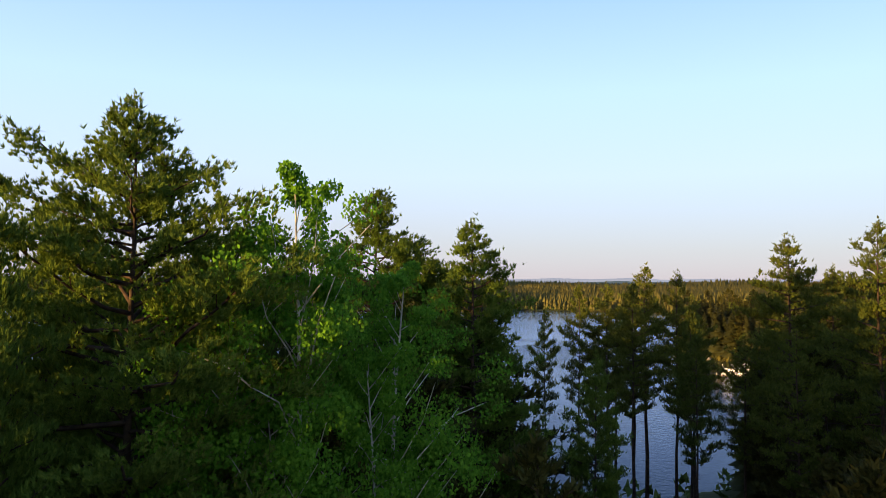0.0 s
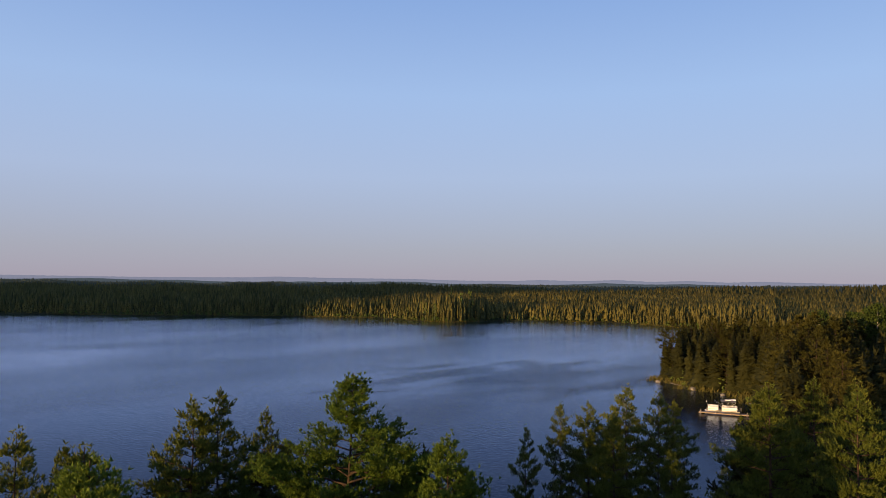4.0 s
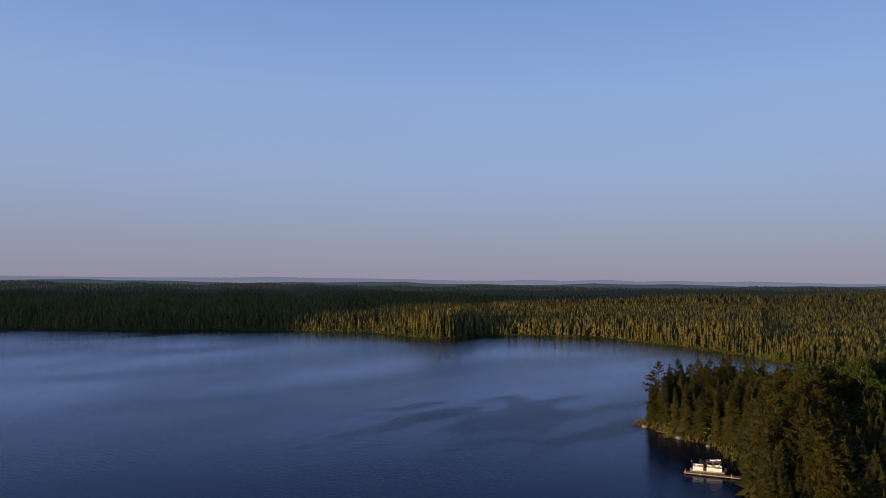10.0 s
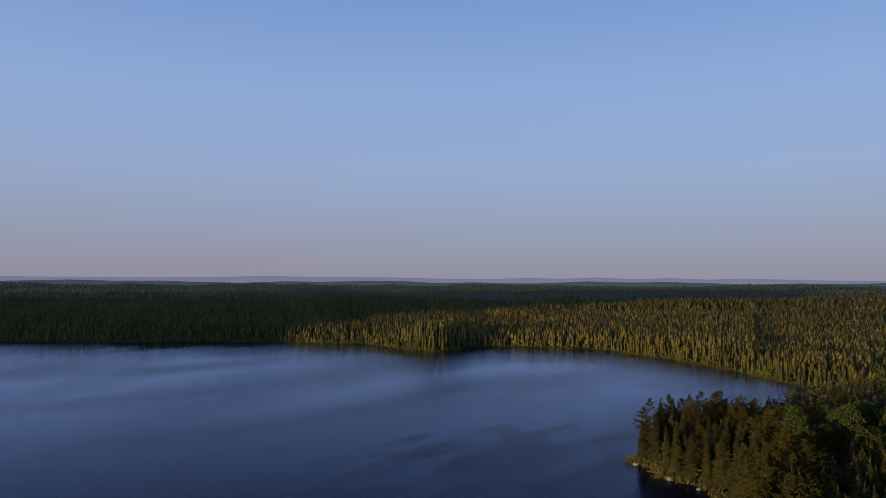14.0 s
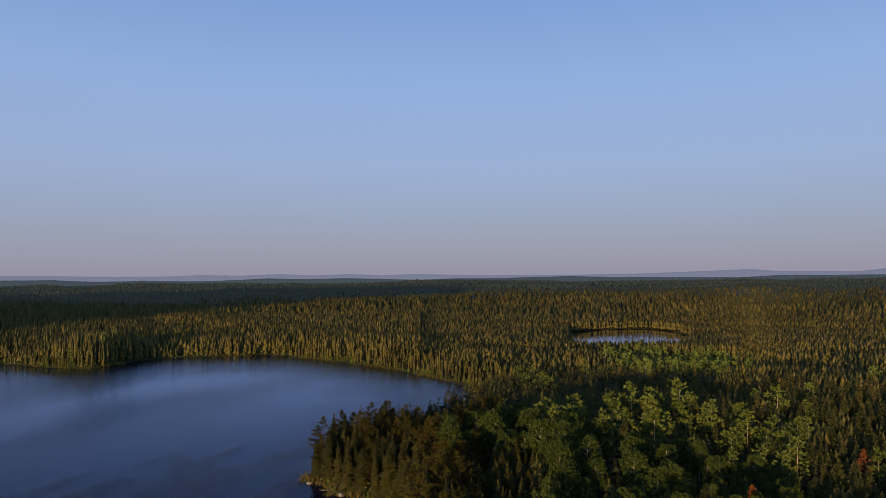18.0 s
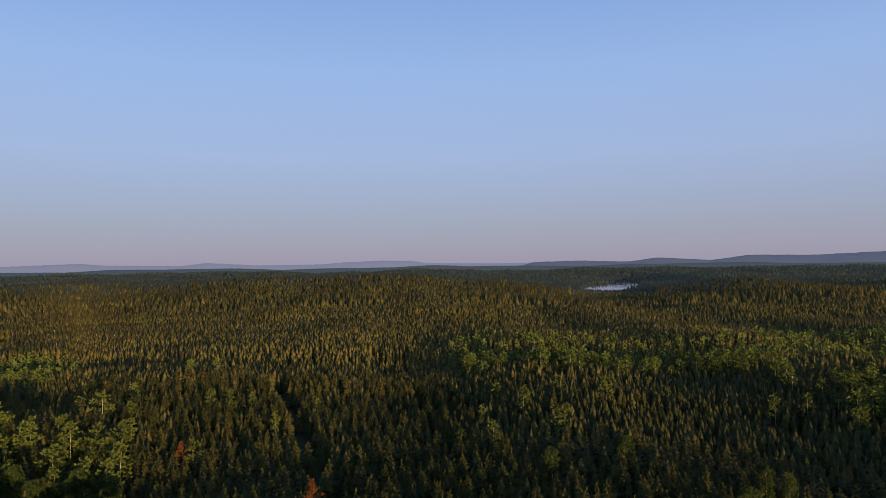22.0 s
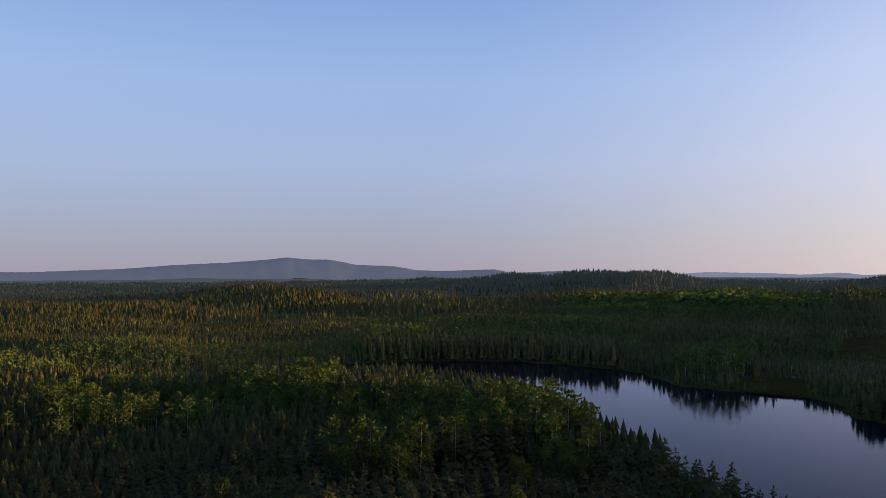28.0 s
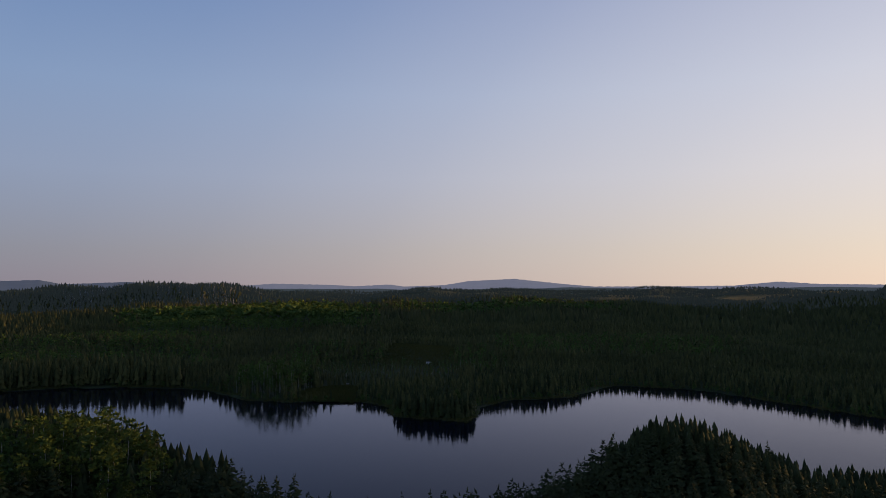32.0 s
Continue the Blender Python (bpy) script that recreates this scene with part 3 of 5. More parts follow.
def aspen_shape(seed, tall=17.0, bare=0.35, spread=2.6, limbs=30, per=110, leaf=0.085, stems=1, split=False):
    """Aspen or birch: pale trunk (slot 0), limbs (slot 1), leaves (slot 2)."""
    rng = np.random.default_rng(seed)
    s = Shape()
    cl = []
    for st in range(stems):
        hs = np.linspace(0, tall * (1 - 0.12 * st), 8)
        bend = np.cumsum(rng.normal(0, 0.016 * tall / 2, (8, 2)), 0) + rng.normal(0, 0.5 * (st > 0), 2)
        bend[0] *= 0.3
        axis = np.column_stack([bend, hs])
        tt = hs[-1]
        s.tube(axis, 0.0095 * tt * (1 - hs / tt * 0.9), 6, 0)
        for k in range(limbs // stems):
            s.group = 1 + k + st * limbs if split else 0
            f = bare + (1 - bare) * (k + rng.uniform(0, 1)) / (limbs // stems)
            h = f * tt
            g = (f - bare) / (1 - bare)
            root = np.array([np.interp(h, hs, axis[:, 0]), np.interp(h, hs, axis[:, 1]), h])
            ln = spread * (0.16 + 1.05 * math.sin(math.pi * min(0.97, 0.22 + 0.74 * g))) * rng.uniform(0.5, 1.1)
            a = k * 2.4 + rng.normal(0, 0.5)
            out = np.array([math.cos(a), math.sin(a), rng.uniform(0.6, 1.4)])
            q = np.linspace(0, 1, 4)
            pts = root + np.outer(q * ln, out) + rng.normal(0, 0.05 * ln, (4, 3)) * q[:, None]
            s.tube(pts, 0.013 * ln ** 0.8 * (1 - q * 0.8) + 0.004, 4, 1)
            for _ in range(3):
                u = rng.uniform(0.45, 1.05)
                ctr = root + out * ln * u + rng.normal(0, 0.14 * ln, 3)
                cl.append((ctr, 0.15 * ln + 0.17))
        s.group = 0
        cl.append((axis[-1], 0.45))
    pts = []
    for ctr, rad in cl:
        d = unit(rng.normal(0, 1, (per // 3, 3))) * rng.uniform(0.2, 1, (per // 3, 1)) ** 0.5
        pts.append(ctr + d * rad * np.array([1.15, 1.15, 0.85]))
    s.leaves(rng, np.vstack(pts), leaf, 2)
    return s.arrays()


def spire(seed, tiers, pts, spread, base=0.06, sprays=0, taper=0.65):
    """Slender spruce of unit height: ragged, slightly shifted skirts that shorten to a point."""
    rng = np.random.default_rng(seed)
    s = Shape()
    if sprays:
        s.tube([(0, 0, 0), (0, 0, 0.6)], [0.010, 0.005], 5, 0)
    v, f = [], []
    n = 0
    for k in range(tiers):
        g = k / tiers
        z0 = base + (0.93 - base) * g
        rad = spread * ((1 - g) ** taper * (0.85 + 0.15 * min(1, g * 5)) + 0.03) * rng.uniform(0.78, 1.2)
        ox, oy = rng.normal(0, spread * 0.10, 2) * (1 - g)
        v.append((ox * 0.3, oy * 0.3, min(1.0, z0 + 1.9 * (0.93 - base) / tiers)))
        for b in range(2 * pts):
            a = math.pi * b / pts + k * 1.7 + rng.normal(0, 0.12)
            r = rad * (rng.uniform(0.75, 1.3) if b % 2 == 0 else rng.uniform(0.42, 0.72))
            v.append((ox + math.cos(a) * r, oy + math.sin(a) * r, z0 + rng.uniform(-0.022, 0.012) + (0.03 if b % 2 else -0.012)))
        f += [(n, n + 1 + b, n + 1 + (b + 1) % (2 * pts)) for b in range(2 * pts)]
        n += 2 * pts + 1
    v[n - 2 * pts - 1] = (0, 0, 1.0)
    s.add(v, f, 2)
    if sprays:
        p = np.array(v)
        p = p[np.hypot(p[:, 0], p[:, 1]) > 0.006]
        way = unit(np.column_stack([p[:, 0], p[:, 1], -0.35 * np.hypot(p[:, 0], p[:, 1])]))
        s.sprays(rng, p - way * 0.012, way, sprays, 0.042, 0.020, 0.45, 2)
        s.sprays(rng, np.array([[0, 0, 0.95]]), np.array([[0, 0, 1.0]]), 6, 0.06, 0.010, 0.25, 2)
    return s.arrays()


def lobed_aspen(seed, tall=16.0, base=0.45, wide=2.5, lobes=13, cards=34, leaf=0.36):
    """Aspen with an oval crown of leafy lobes on a pale stem: stem (slot 0), limbs (1), leaves (2)."""
    rng = np.random.default_rng(seed)
    s = Shape()
    hs = np.linspace(0, tall * 0.9, 6)
    bend = np.cumsum(rng.normal(0, 0.010 * tall, (6, 2)), 0)
    bend[0] = 0
    axis = np.column_stack([bend, hs])
    s.tube(axis, 0.0085 * tall * (1 - hs / tall * 0.95), 6, 0)
    half = tall * (1 - base) / 2
    pts = []
    for k in range(lobes):
        g = (k + 0.5) / lobes
        a = k * 2.4 + rng.normal(0, 0.35)
        up = -0.85 + 1.75 * g
        r = wide * math.sqrt(max(0.05, 1 - up * up)) * rng.uniform(0.55, 0.95)
        h = tall - half + up * half * 0.86
        core = np.array([np.interp(h, hs, axis[:, 0]), np.interp(h, hs, axis[:, 1]), h])
        c = core + np.array([math.cos(a) * r * 0.72, math.sin(a) * r * 0.72, 0])
        rad = wide * rng.uniform(0.34, 0.52)
        low = np.array([np.interp(h - 1.2, hs, axis[:, 0]), np.interp(h - 1.2, hs, axis[:, 1]), max(1.0, min(h - 1.2, tall * 0.86))])
        q = np.linspace(0, 1, 3)[:, None]
        s.tube(low + (c - low) * q, [0.05, 0.035, 0.012], 3, 1)
        d = unit(rng.normal(0, 1, (cards, 3)) + np.array([math.cos(a) * 0.3, math.sin(a) * 0.3, 0.35]))
        pts.append(c + d * rad * rng.uniform(0.55, 1.08, (cards, 1)) * np.array([1, 1, 0.85]))
    s.leaves(rng, np.vstack(pts), leaf, 2, 0.7)
    return s.arrays()


def bough_spruce(seed, tiers, fans, spread, base=0.12, stem=True, taper=0.8, leafy=1.0):
    """Spruce of unit height: whorls of folded, drooping boughs round a stem, uneven from side to side."""
    rng = np.random.default_rng(seed)
    s = Shape()
    if stem:
        s.tube([(0, 0, 0), (0, 0, 0.7)], [0.010, 0.004], 4, 0)
    k = np.repeat(np.arange(tiers), fans)
    n = len(k)
    g = (k + rng.uniform(0, 1, n)) / tiers
    a = 2 * np.pi * (np.tile(np.arange(fans), tiers) + rng.uniform(-0.4, 0.4, n)) / fans + k * 1.3
    side = 1 + 0.20 * np.sin(2 * a + seed) + 0.15 * np.sin(17 * g + seed)
    ln = spread * ((1 - g) ** taper + 0.06) * side * rng.uniform(0.65, 1.2, n)
    z0 = base + (0.97 - base) * g
    o = np.column_stack([np.cos(a), np.sin(a), np.zeros(n)])
    w = np.column_stack([-np.sin(a), np.cos(a), np.zeros(n)])
    up = np.array([[0, 0, 1.0]])
    dn = (ln * (rng.uniform(0.15, 0.75, n) - 0.5 * g))[:, None]
    L = ln[:, None]
    root = up * (z0 + 0.25 * ln)[:, None] + o * L * 0.05
    tip = o * L + up * z0[:, None] - up * dn
    mid = o * L * rng.uniform(0.5, 0.7, (n, 1)) + up * z0[:, None] - up * dn * 0.3
    hw = (L * rng.uniform(0.30, 0.48, (n, 1)) + 0.004) * leafy
    drop = up * (0.22 * L + 0.006)
    v = np.stack([root, mid + w * hw - drop, tip, mid - w * hw - drop], 1).reshape(-1, 3)
    b = np.arange(n)[:, None] * 4
    s.add(v, np.vstack([b + [0, 1, 2], b + [0, 2, 3]]), 2)
    s.sprays(rng, np.array([[0, 0, 0.93]]), np.array([[0, 0, 1.0]]), 4, 0.08, 0.016, 0.15, 2)
    return s.arrays()


def blob_crown(seed, tall, tiers, base, spread, count, size, slot=2, trunk=0.010):
    """Broad or layered crown of many loose tufts for trees seen from afar."""
    rng = np.random.default_rng(seed)
    s = Shape()
    if trunk:
        s.tube([(0, 0, 0), (rng.normal(0, 0.2), rng.normal(0, 0.2), tall * 0.85)], [trunk * tall, trunk * tall * 0.35], 3, 0)
    ctr = []
    for k in range(tiers):
        g = (k + 0.5) / tiers
        a = k * 2.4 + rng.normal(0, 0.4)
        rad = spread * math.sin(math.pi * min(0.98, 0.25 + 0.72 * g)) * rng.uniform(0.25, 0.85)
        ctr.append((math.cos(a) * rad, math.sin(a) * rad, tall * (base + (0.97 - base) * g)))
    ctr = np.array(ctr)
    own = ctr[rng.integers(0, tiers, count)]
    pts = own + unit(rng.normal(0, 1, (count, 3))) * rng.uniform(0.5, 1, (count, 1)) * np.array([spread * 0.42, spread * 0.42, spread * 0.36])
    d = unit(pts - own + np.array([0, 0, spread * 0.25]))
    s.sprays(rng, pts - d * size * 0.4, d, 1, size, size * 0.85, 0.3, slot)
    return s.arrays()


def cone_shape(seed, tiers, pts, spread=0.17):
    """Small spruce of unit height for distant woods: ragged skirts on a stem."""
    rng = np.random.default_rng(seed)
    v, f = [], []
    n = 0
    for k in range(tiers):
        g = k / tiers
        z0, z1 = 0.10 + 0.78 * g, 0.10 + 0.78 * g + 1.35 * 0.90 / tiers
        rad = spread * (1 - g) ** 0.85 + 0.02
        v.append((0, 0, min(1.0, z1)))
        for b in range(2 * pts):
            a = math.pi * b / pts + k
            r = rad * (rng.uniform(0.8, 1.25) if b % 2 == 0 else rng.uniform(0.45, 0.65))
            v.append((math.cos(a) * r, math.sin(a) * r, z0 + (0.05 if b % 2 else -0.03 * rng.uniform(0, 1))))
        f += [(n, n + 1 + b, n + 1 + (b + 1) % (2 * pts)) for b in range(2 * pts)]
        n += 2 * pts + 1
    v[0 if tiers == 1 else n - 2 * pts - 1] = (0, 0, 1.0)
    return np.array(v, float), np.array(f, int), np.full(len(f), 2)


def woods(name, shapes, x, y, z, tall, wide, mats, label, category, seed):
    """One mesh of many trees; each takes one of the shapes, turned and scaled."""
    rng = np.random.default_rng(seed)
    k = len(x)
    pick = rng.integers(0, len(shapes), k)
    turn = rng.uniform(0, 2 * np.pi, k)
    tone = np.clip(0.60 * rng.uniform(0, 1, k) + 0.20 + 0.26 * wobble(x, y, 38.0, 9.0) + 0.16 * wobble(x, y, 210.0, 3.0), 0, 1)
    V, F, M, T = [], [], [], []
    n = 0
    for i, (sv, sf, sm) in enumerate(shapes):
        w = np.where(pick == i)[0]
        if not len(w):
            continue
        c, s = np.cos(turn[w])[:, None], np.sin(turn[w])[:, None]
        vx = (sv[None, :, 0] * c - sv[None, :, 1] * s) * wide[w, None] + x[w, None]
        vy = (sv[None, :, 0] * s + sv[None, :, 1] * c) * wide[w, None] + y[w, None]
        vz = sv[None, :, 2] * tall[w, None] + z[w, None]
        V.append(np.stack([vx, vy, vz], -1).reshape(-1, 3))
        F.append((sf[None] + (np.arange(len(w)) * len(sv))[:, None, None]).reshape(-1, 3) + n)
        M.append(np.tile(sm, len(w)))
        T.append(np.repeat(tone[w], len(sv)))
        n += len(w) * len(sv)
    me = raw_mesh(name, np.vstack(V), np.vstack(F), mats, np.concatenate(M), np.concatenate(T))
    return tagged(new(name, me), label, category, kind="stuff")


def part(name, me, parent, label=""):
    ob = new(name, me)
    ob.parent = parent
    return tagged(ob, label) if label else ob


def tree_thing(name, shape, mats, parts, label, category, group=""):
    """An Empty at the foot with one mesh for each slot of the shape."""
    v, f, m = shape
    root = new(name)
    root.empty_display_size = 0.5
    # limbs that can be told apart are parts of their own
    for g in np.unique(m // 10)[1:]:
        fs = f[m == 10 * g + 1]
        used, inv = np.unique(fs, return_inverse=True)
        part("branch", raw_mesh(name + "_branch", v[used], inv.reshape(-1, 3), [mats[1]], smooth=True), root)
    for slot, (pname, mat) in enumerate(zip(parts, mats)):
        fs = f[m == slot]
        if not len(fs):
            continue
        used, inv = np.unique(fs, return_inverse=True)
        ob = part(pname, raw_mesh(name + "_" + pname, v[used], inv.reshape(-1, 3), [mat], smooth=slot < 2), root)
        if slot:
            tagged(ob, kind="stuff")
    return tagged(root, label, category, group)


# ---------------------------------------------------------------- planting
def ground_z(x, y):
    return float(height(np.array([float(x)]), np.array([float(y)]))[0])


def scatter(step, r0, r1, a0, a1, seed, clear=2.0, jitter=0.42):
    """Places for trees on dry land in a sector."""
    rng = np.random.default_rng(seed)
    g = np.arange(-r1, r1, step)
    x, y = [q.ravel() for q in np.meshgrid(g, g)]
    x = x + rng.uniform(-jitter, jitter, x.shape) * step
    y = y + rng.uniform(-jitter, jitter, y.shape) * step
    r, a = np.hypot(x, y), bearing(x, y)
    k = (r >= r0) & (r < r1) & (a >= a0) & (a < a1)
    x, y = x[k], y[k]
    d = shore(x, y)
    k = d > clear
    for mdw in MEADOWS:
        k &= shore_distance(x, y, mdw) > 0
    for gx0, gy0, along, across, lie in GAPS:
        u, w = x - gx0, y - gy0
        c, e = math.cos(radians(lie)), math.sin(radians(lie))
        k &= ((u * c + w * e) / along) ** 2 + ((w * c - u * e) / across) ** 2 > 1
    x, y, d = x[k], y[k], d[k]
    return x, y, height(x, y, d), d


def aspen_share(x, y):
    """How far a place belongs to a stand of broadleaved trees, 0 to 1."""
    r, a = np.hypot(x, y), bearing(x, y)
    s = np.where(r < 330, 0.012 + 0.03 * wobble(x, y, 60.0, 5.0), 0.0)

    def stand(a0, a1, r0, r1, v):
        return v * np.clip(np.minimum(a - a0, a1 - a) / 2.0 + 0.5, 0, 1) * np.clip(np.minimum(r - r0, r1 - r) / 12.0 + 0.5, 0, 1)

    for q in ((77, 103, 105, 215, 0.42), (90, 99, 330, 420, 0.9), (47, 54, 468, 530, 0.15), (156, 178, 235, 310, 0.5), (175, 197, 160, 250, 0.4),
              (128, 152, 300, 430, 0.38), (194, 212, 700, 1000, 0.95), (150, 178, 380, 500, 0.45), (178, 200, 500, 690, 0.5), (205, 222, 420, 560, 0.35), (222, 240, 520, 640, 0.4), (214, 232, 860, 1050, 0.5), (150, 172, 120, 150, 0.6)):
        s = np.maximum(s, stand(*q))
    # a bushy grove on the first point of the cove
    s = np.maximum(s, 0.8 * (np.hypot(x + 160, y + 358) < 24))
    return s * np.where(wobble(x, y, 35.0, 8.0) > -0.7, 1.0, 0.3) * np.where(((a < 84) & (r < 160)) | ((a > 212) & (r < 300)) | ((a > 176) & (a < 194.5) & (r > 250) & (r < 420)), 0.0, np.where((a < 77) & (r < 260), 0.3, 1.0))


def pine_share(x, y):
    a, r = bearing(x, y), np.hypot(x, y)
    s = 0.12 + 0.22 * wobble(x, y, 90.0, 11.0)
    young = (a > 125) & (a < 158) & (r < 172 + 10 * wobble(x, y, 22.0, 2.0) - (a - 140) * 1.2)
    return np.where((a > 58) & (a < 80) & (r < 230), 0.5, np.where(young, 0.8, np.where((a > 95) & (a < 128) & (r < 300), np.maximum(s, 0.6), np.where(a > 125, s * 0.5, s))))


def species(x, y, seed):
    rng = np.random.default_rng(seed)
    u, w = rng.uniform(0, 1, len(x)), rng.uniform(0, 1, len(x))
    edge = (shore(x, y) < 7) & (w < np.where((bearing(x, y) < 90) | (np.hypot(x + 160, y + 358) < 24), 0.25, 0.75))
    return np.where(edge, 0, np.where(u < aspen_share(x, y), 2, np.where(w < pine_share(x, y), 1, 0)))


# the pines and the aspens beside the launching place
TUFT = dict(sprays=8, twigs=16, shoot=0.115, blade=0.032, rich=2.7, split=True)
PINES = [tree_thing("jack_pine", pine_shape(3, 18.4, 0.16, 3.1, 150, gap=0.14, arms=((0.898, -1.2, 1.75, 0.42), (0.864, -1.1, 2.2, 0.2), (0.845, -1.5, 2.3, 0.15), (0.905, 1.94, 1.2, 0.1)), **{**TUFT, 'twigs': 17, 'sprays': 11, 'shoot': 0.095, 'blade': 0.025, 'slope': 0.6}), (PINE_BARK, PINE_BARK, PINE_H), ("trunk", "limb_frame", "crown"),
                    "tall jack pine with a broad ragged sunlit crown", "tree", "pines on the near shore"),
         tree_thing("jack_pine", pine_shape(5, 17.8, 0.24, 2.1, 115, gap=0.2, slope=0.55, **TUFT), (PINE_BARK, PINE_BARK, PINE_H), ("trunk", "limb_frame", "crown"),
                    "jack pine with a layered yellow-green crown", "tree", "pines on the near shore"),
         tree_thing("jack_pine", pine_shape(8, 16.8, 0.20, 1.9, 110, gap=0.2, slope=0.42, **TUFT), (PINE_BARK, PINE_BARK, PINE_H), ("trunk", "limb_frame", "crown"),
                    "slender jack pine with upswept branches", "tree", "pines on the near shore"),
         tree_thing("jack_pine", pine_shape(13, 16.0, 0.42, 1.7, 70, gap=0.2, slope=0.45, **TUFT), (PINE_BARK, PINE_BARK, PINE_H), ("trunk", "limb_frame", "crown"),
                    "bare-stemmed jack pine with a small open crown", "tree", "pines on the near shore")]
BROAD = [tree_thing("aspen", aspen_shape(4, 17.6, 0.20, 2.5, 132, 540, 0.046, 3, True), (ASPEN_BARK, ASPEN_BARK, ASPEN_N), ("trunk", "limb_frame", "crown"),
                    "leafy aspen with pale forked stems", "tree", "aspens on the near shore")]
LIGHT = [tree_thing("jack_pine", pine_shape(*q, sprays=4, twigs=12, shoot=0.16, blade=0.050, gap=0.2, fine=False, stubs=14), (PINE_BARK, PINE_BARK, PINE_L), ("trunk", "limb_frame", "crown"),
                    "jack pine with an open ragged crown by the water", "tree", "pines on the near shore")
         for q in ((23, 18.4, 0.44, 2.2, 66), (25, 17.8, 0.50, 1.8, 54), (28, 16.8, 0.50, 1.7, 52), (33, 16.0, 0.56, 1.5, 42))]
placed = set()
HERO_TALL = (18.4, 17.8, 16.8, 16.0)
# x, y, top, which shape, turn, width
NEAR = [(5.1, 14.85, 20.2, 0, 200, 1.1), (17.2, 20.7, 20.3, 1, 40, 1.15), (16.5, 15.7, 18.8, 2, 100, 1.05), (15.3, 28.2, 18.7, 2, 10, 1.0),
        (16.6, 28.3, 18.9, 2, 150, 1.0), (20.0, 29.6, 17.5, 2, 220, 0.8), (8.7, 28.2, 18.4, 1, 300, 0.9), (35.2, 22.6, 16.8, 3, 20, 0.7),
        (36.2, 21.4, 16.8, 2, 80, 0.9), (37.0, 19.4, 17.9, 3, 140, 1.0), (38.5, 18.2, 17.6, 1, 250, 0.8), (34.0, 11.0, 19.1, 1, 90, 1.15),
        (31.5, 7.0, 19.4, 0, 30, 1.0), (3.8, 21.5, 17.6, 2, 330, 1.0), (5.2, 27.0, 17.2, 3, 60, 1.0), (11.2, 30.2, 17.2, 3, 15, 0.9),
        (12.6, 17.4, 16.8, 2, 70, 0.9), (20.0, 20.0, 14.2, 1, 200, 0.7), (9.6, 21.0, 17.0, 3, 120, 1.1),  (22.0, 26.0, 12.6, 3, 95, 0.9), (36.5, 13.8, 14.3, 2, 275, 1.0), (28.2, 9.2, 15.0, 1, 5, 0.9),
        (13.0, 34.0, 13.5, 2, 45, 0.8), (20.6, 24.6, 13.0, 2, 165, 0.9), (41.3, 13.0, 18.0, 1, 235, 0.9), (44.0, 19.5, 16.2, 2, 110, 0.9),
        (43.0, 9.0, 18.6, 1, 60, 1.0), (39.5, 22.5, 15.4, 3, 350, 0.9), (47.0, 12.0, 18.0, 2, 195, 1.0), (50.0, 16.0, 16.5, 1, 130, 0.9),
        (8.0, 20.6, 17.6, 1, 20, 1.1), (2.6, 17.5, 17.2, 2, 240, 0.9), (18.9, 12.6, 14.5, 2, 200, 0.8),
        (2.0, 13.2, 18.2, 2, 75, 0.7), (33.0, 18.2, 16.9, 3, 77, 0.8), (37.6, 20.4, 16.4, 3, 301, 0.8), (34.2, 24.3, 15.4, 3, 210, 0.6), (30.4, 13.9, 14.6, 3, 95, 0.8), (33.4, 15.4, 15.6, 3, 260, 0.7), (18.4, 19.0, 17.8, 2, 20, 1.0),
        (10.0, 26.0, 18.0, 1, 140, 1.2)]
for i, (x, y, top, which, turn, wide) in enumerate(NEAR):
    z = ground_z(x, y)
    k = (top - z) / (HERO_TALL[which] + 0.15)
    m = pose(x, y, z - 0.1, 0, 0, turn) @ Matrix.Diagonal((k * wide, k * wide, k, 1))
    stock = PINES if math.hypot(x, y) < 27 else LIGHT
    first = (id(stock), which) not in placed
    placed.add((id(stock), which))
    ob = stock[which] if first else copy_thing(stock[which], Matrix())
    ob.matrix_world = m
for stock in (PINES,):
    for k, ob in enumerate(stock):
        if (id(stock), k) not in placed:
            for o in (*ob.children_recursive, ob):
                bpy.data.objects.remove(o)
for x, y, top, turn, wide, first in ((7.9, 13.2, 18.3, 90, 0.9, True), (6.9, 14.6, 17.1, 130, 0.85, False), (9.7, 12.6, 16.6, 250, 0.95, False)):
    z = ground_z(x, y)
    k = (top - z) / 17.6
    ob = BROAD[0] if first else copy_thing(BROAD[0], Matrix())
    ob.matrix_world = pose(x, y, z - 0.1, 0, 0, turn) @ Matrix.Diagonal((k * wide, k * wide, k, 1))

# single trees of the nearer woods
rng = np.random.default_rng(21)
SPR = [tree_thing("spruce", (lambda s: (s[0] * 15.0, s[1], s[2]))(bough_spruce(30 + i, 32, 12, (0.155, 0.18, 0.14, 0.165)[i], 0.05, True, 0.72, 0.75)), (PINE_BARK, PINE_BARK, SPRUCE_H),
                  ("trunk", "limb_frame", "crown"), "narrow dark spruce with drooping boughs", "tree", "spruces of the nearer wood") for i in range(4)]
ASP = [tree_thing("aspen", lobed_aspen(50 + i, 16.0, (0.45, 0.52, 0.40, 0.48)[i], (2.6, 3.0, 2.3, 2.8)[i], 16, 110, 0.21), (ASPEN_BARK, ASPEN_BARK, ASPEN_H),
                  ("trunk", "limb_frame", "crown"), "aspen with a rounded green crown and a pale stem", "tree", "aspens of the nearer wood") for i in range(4)]
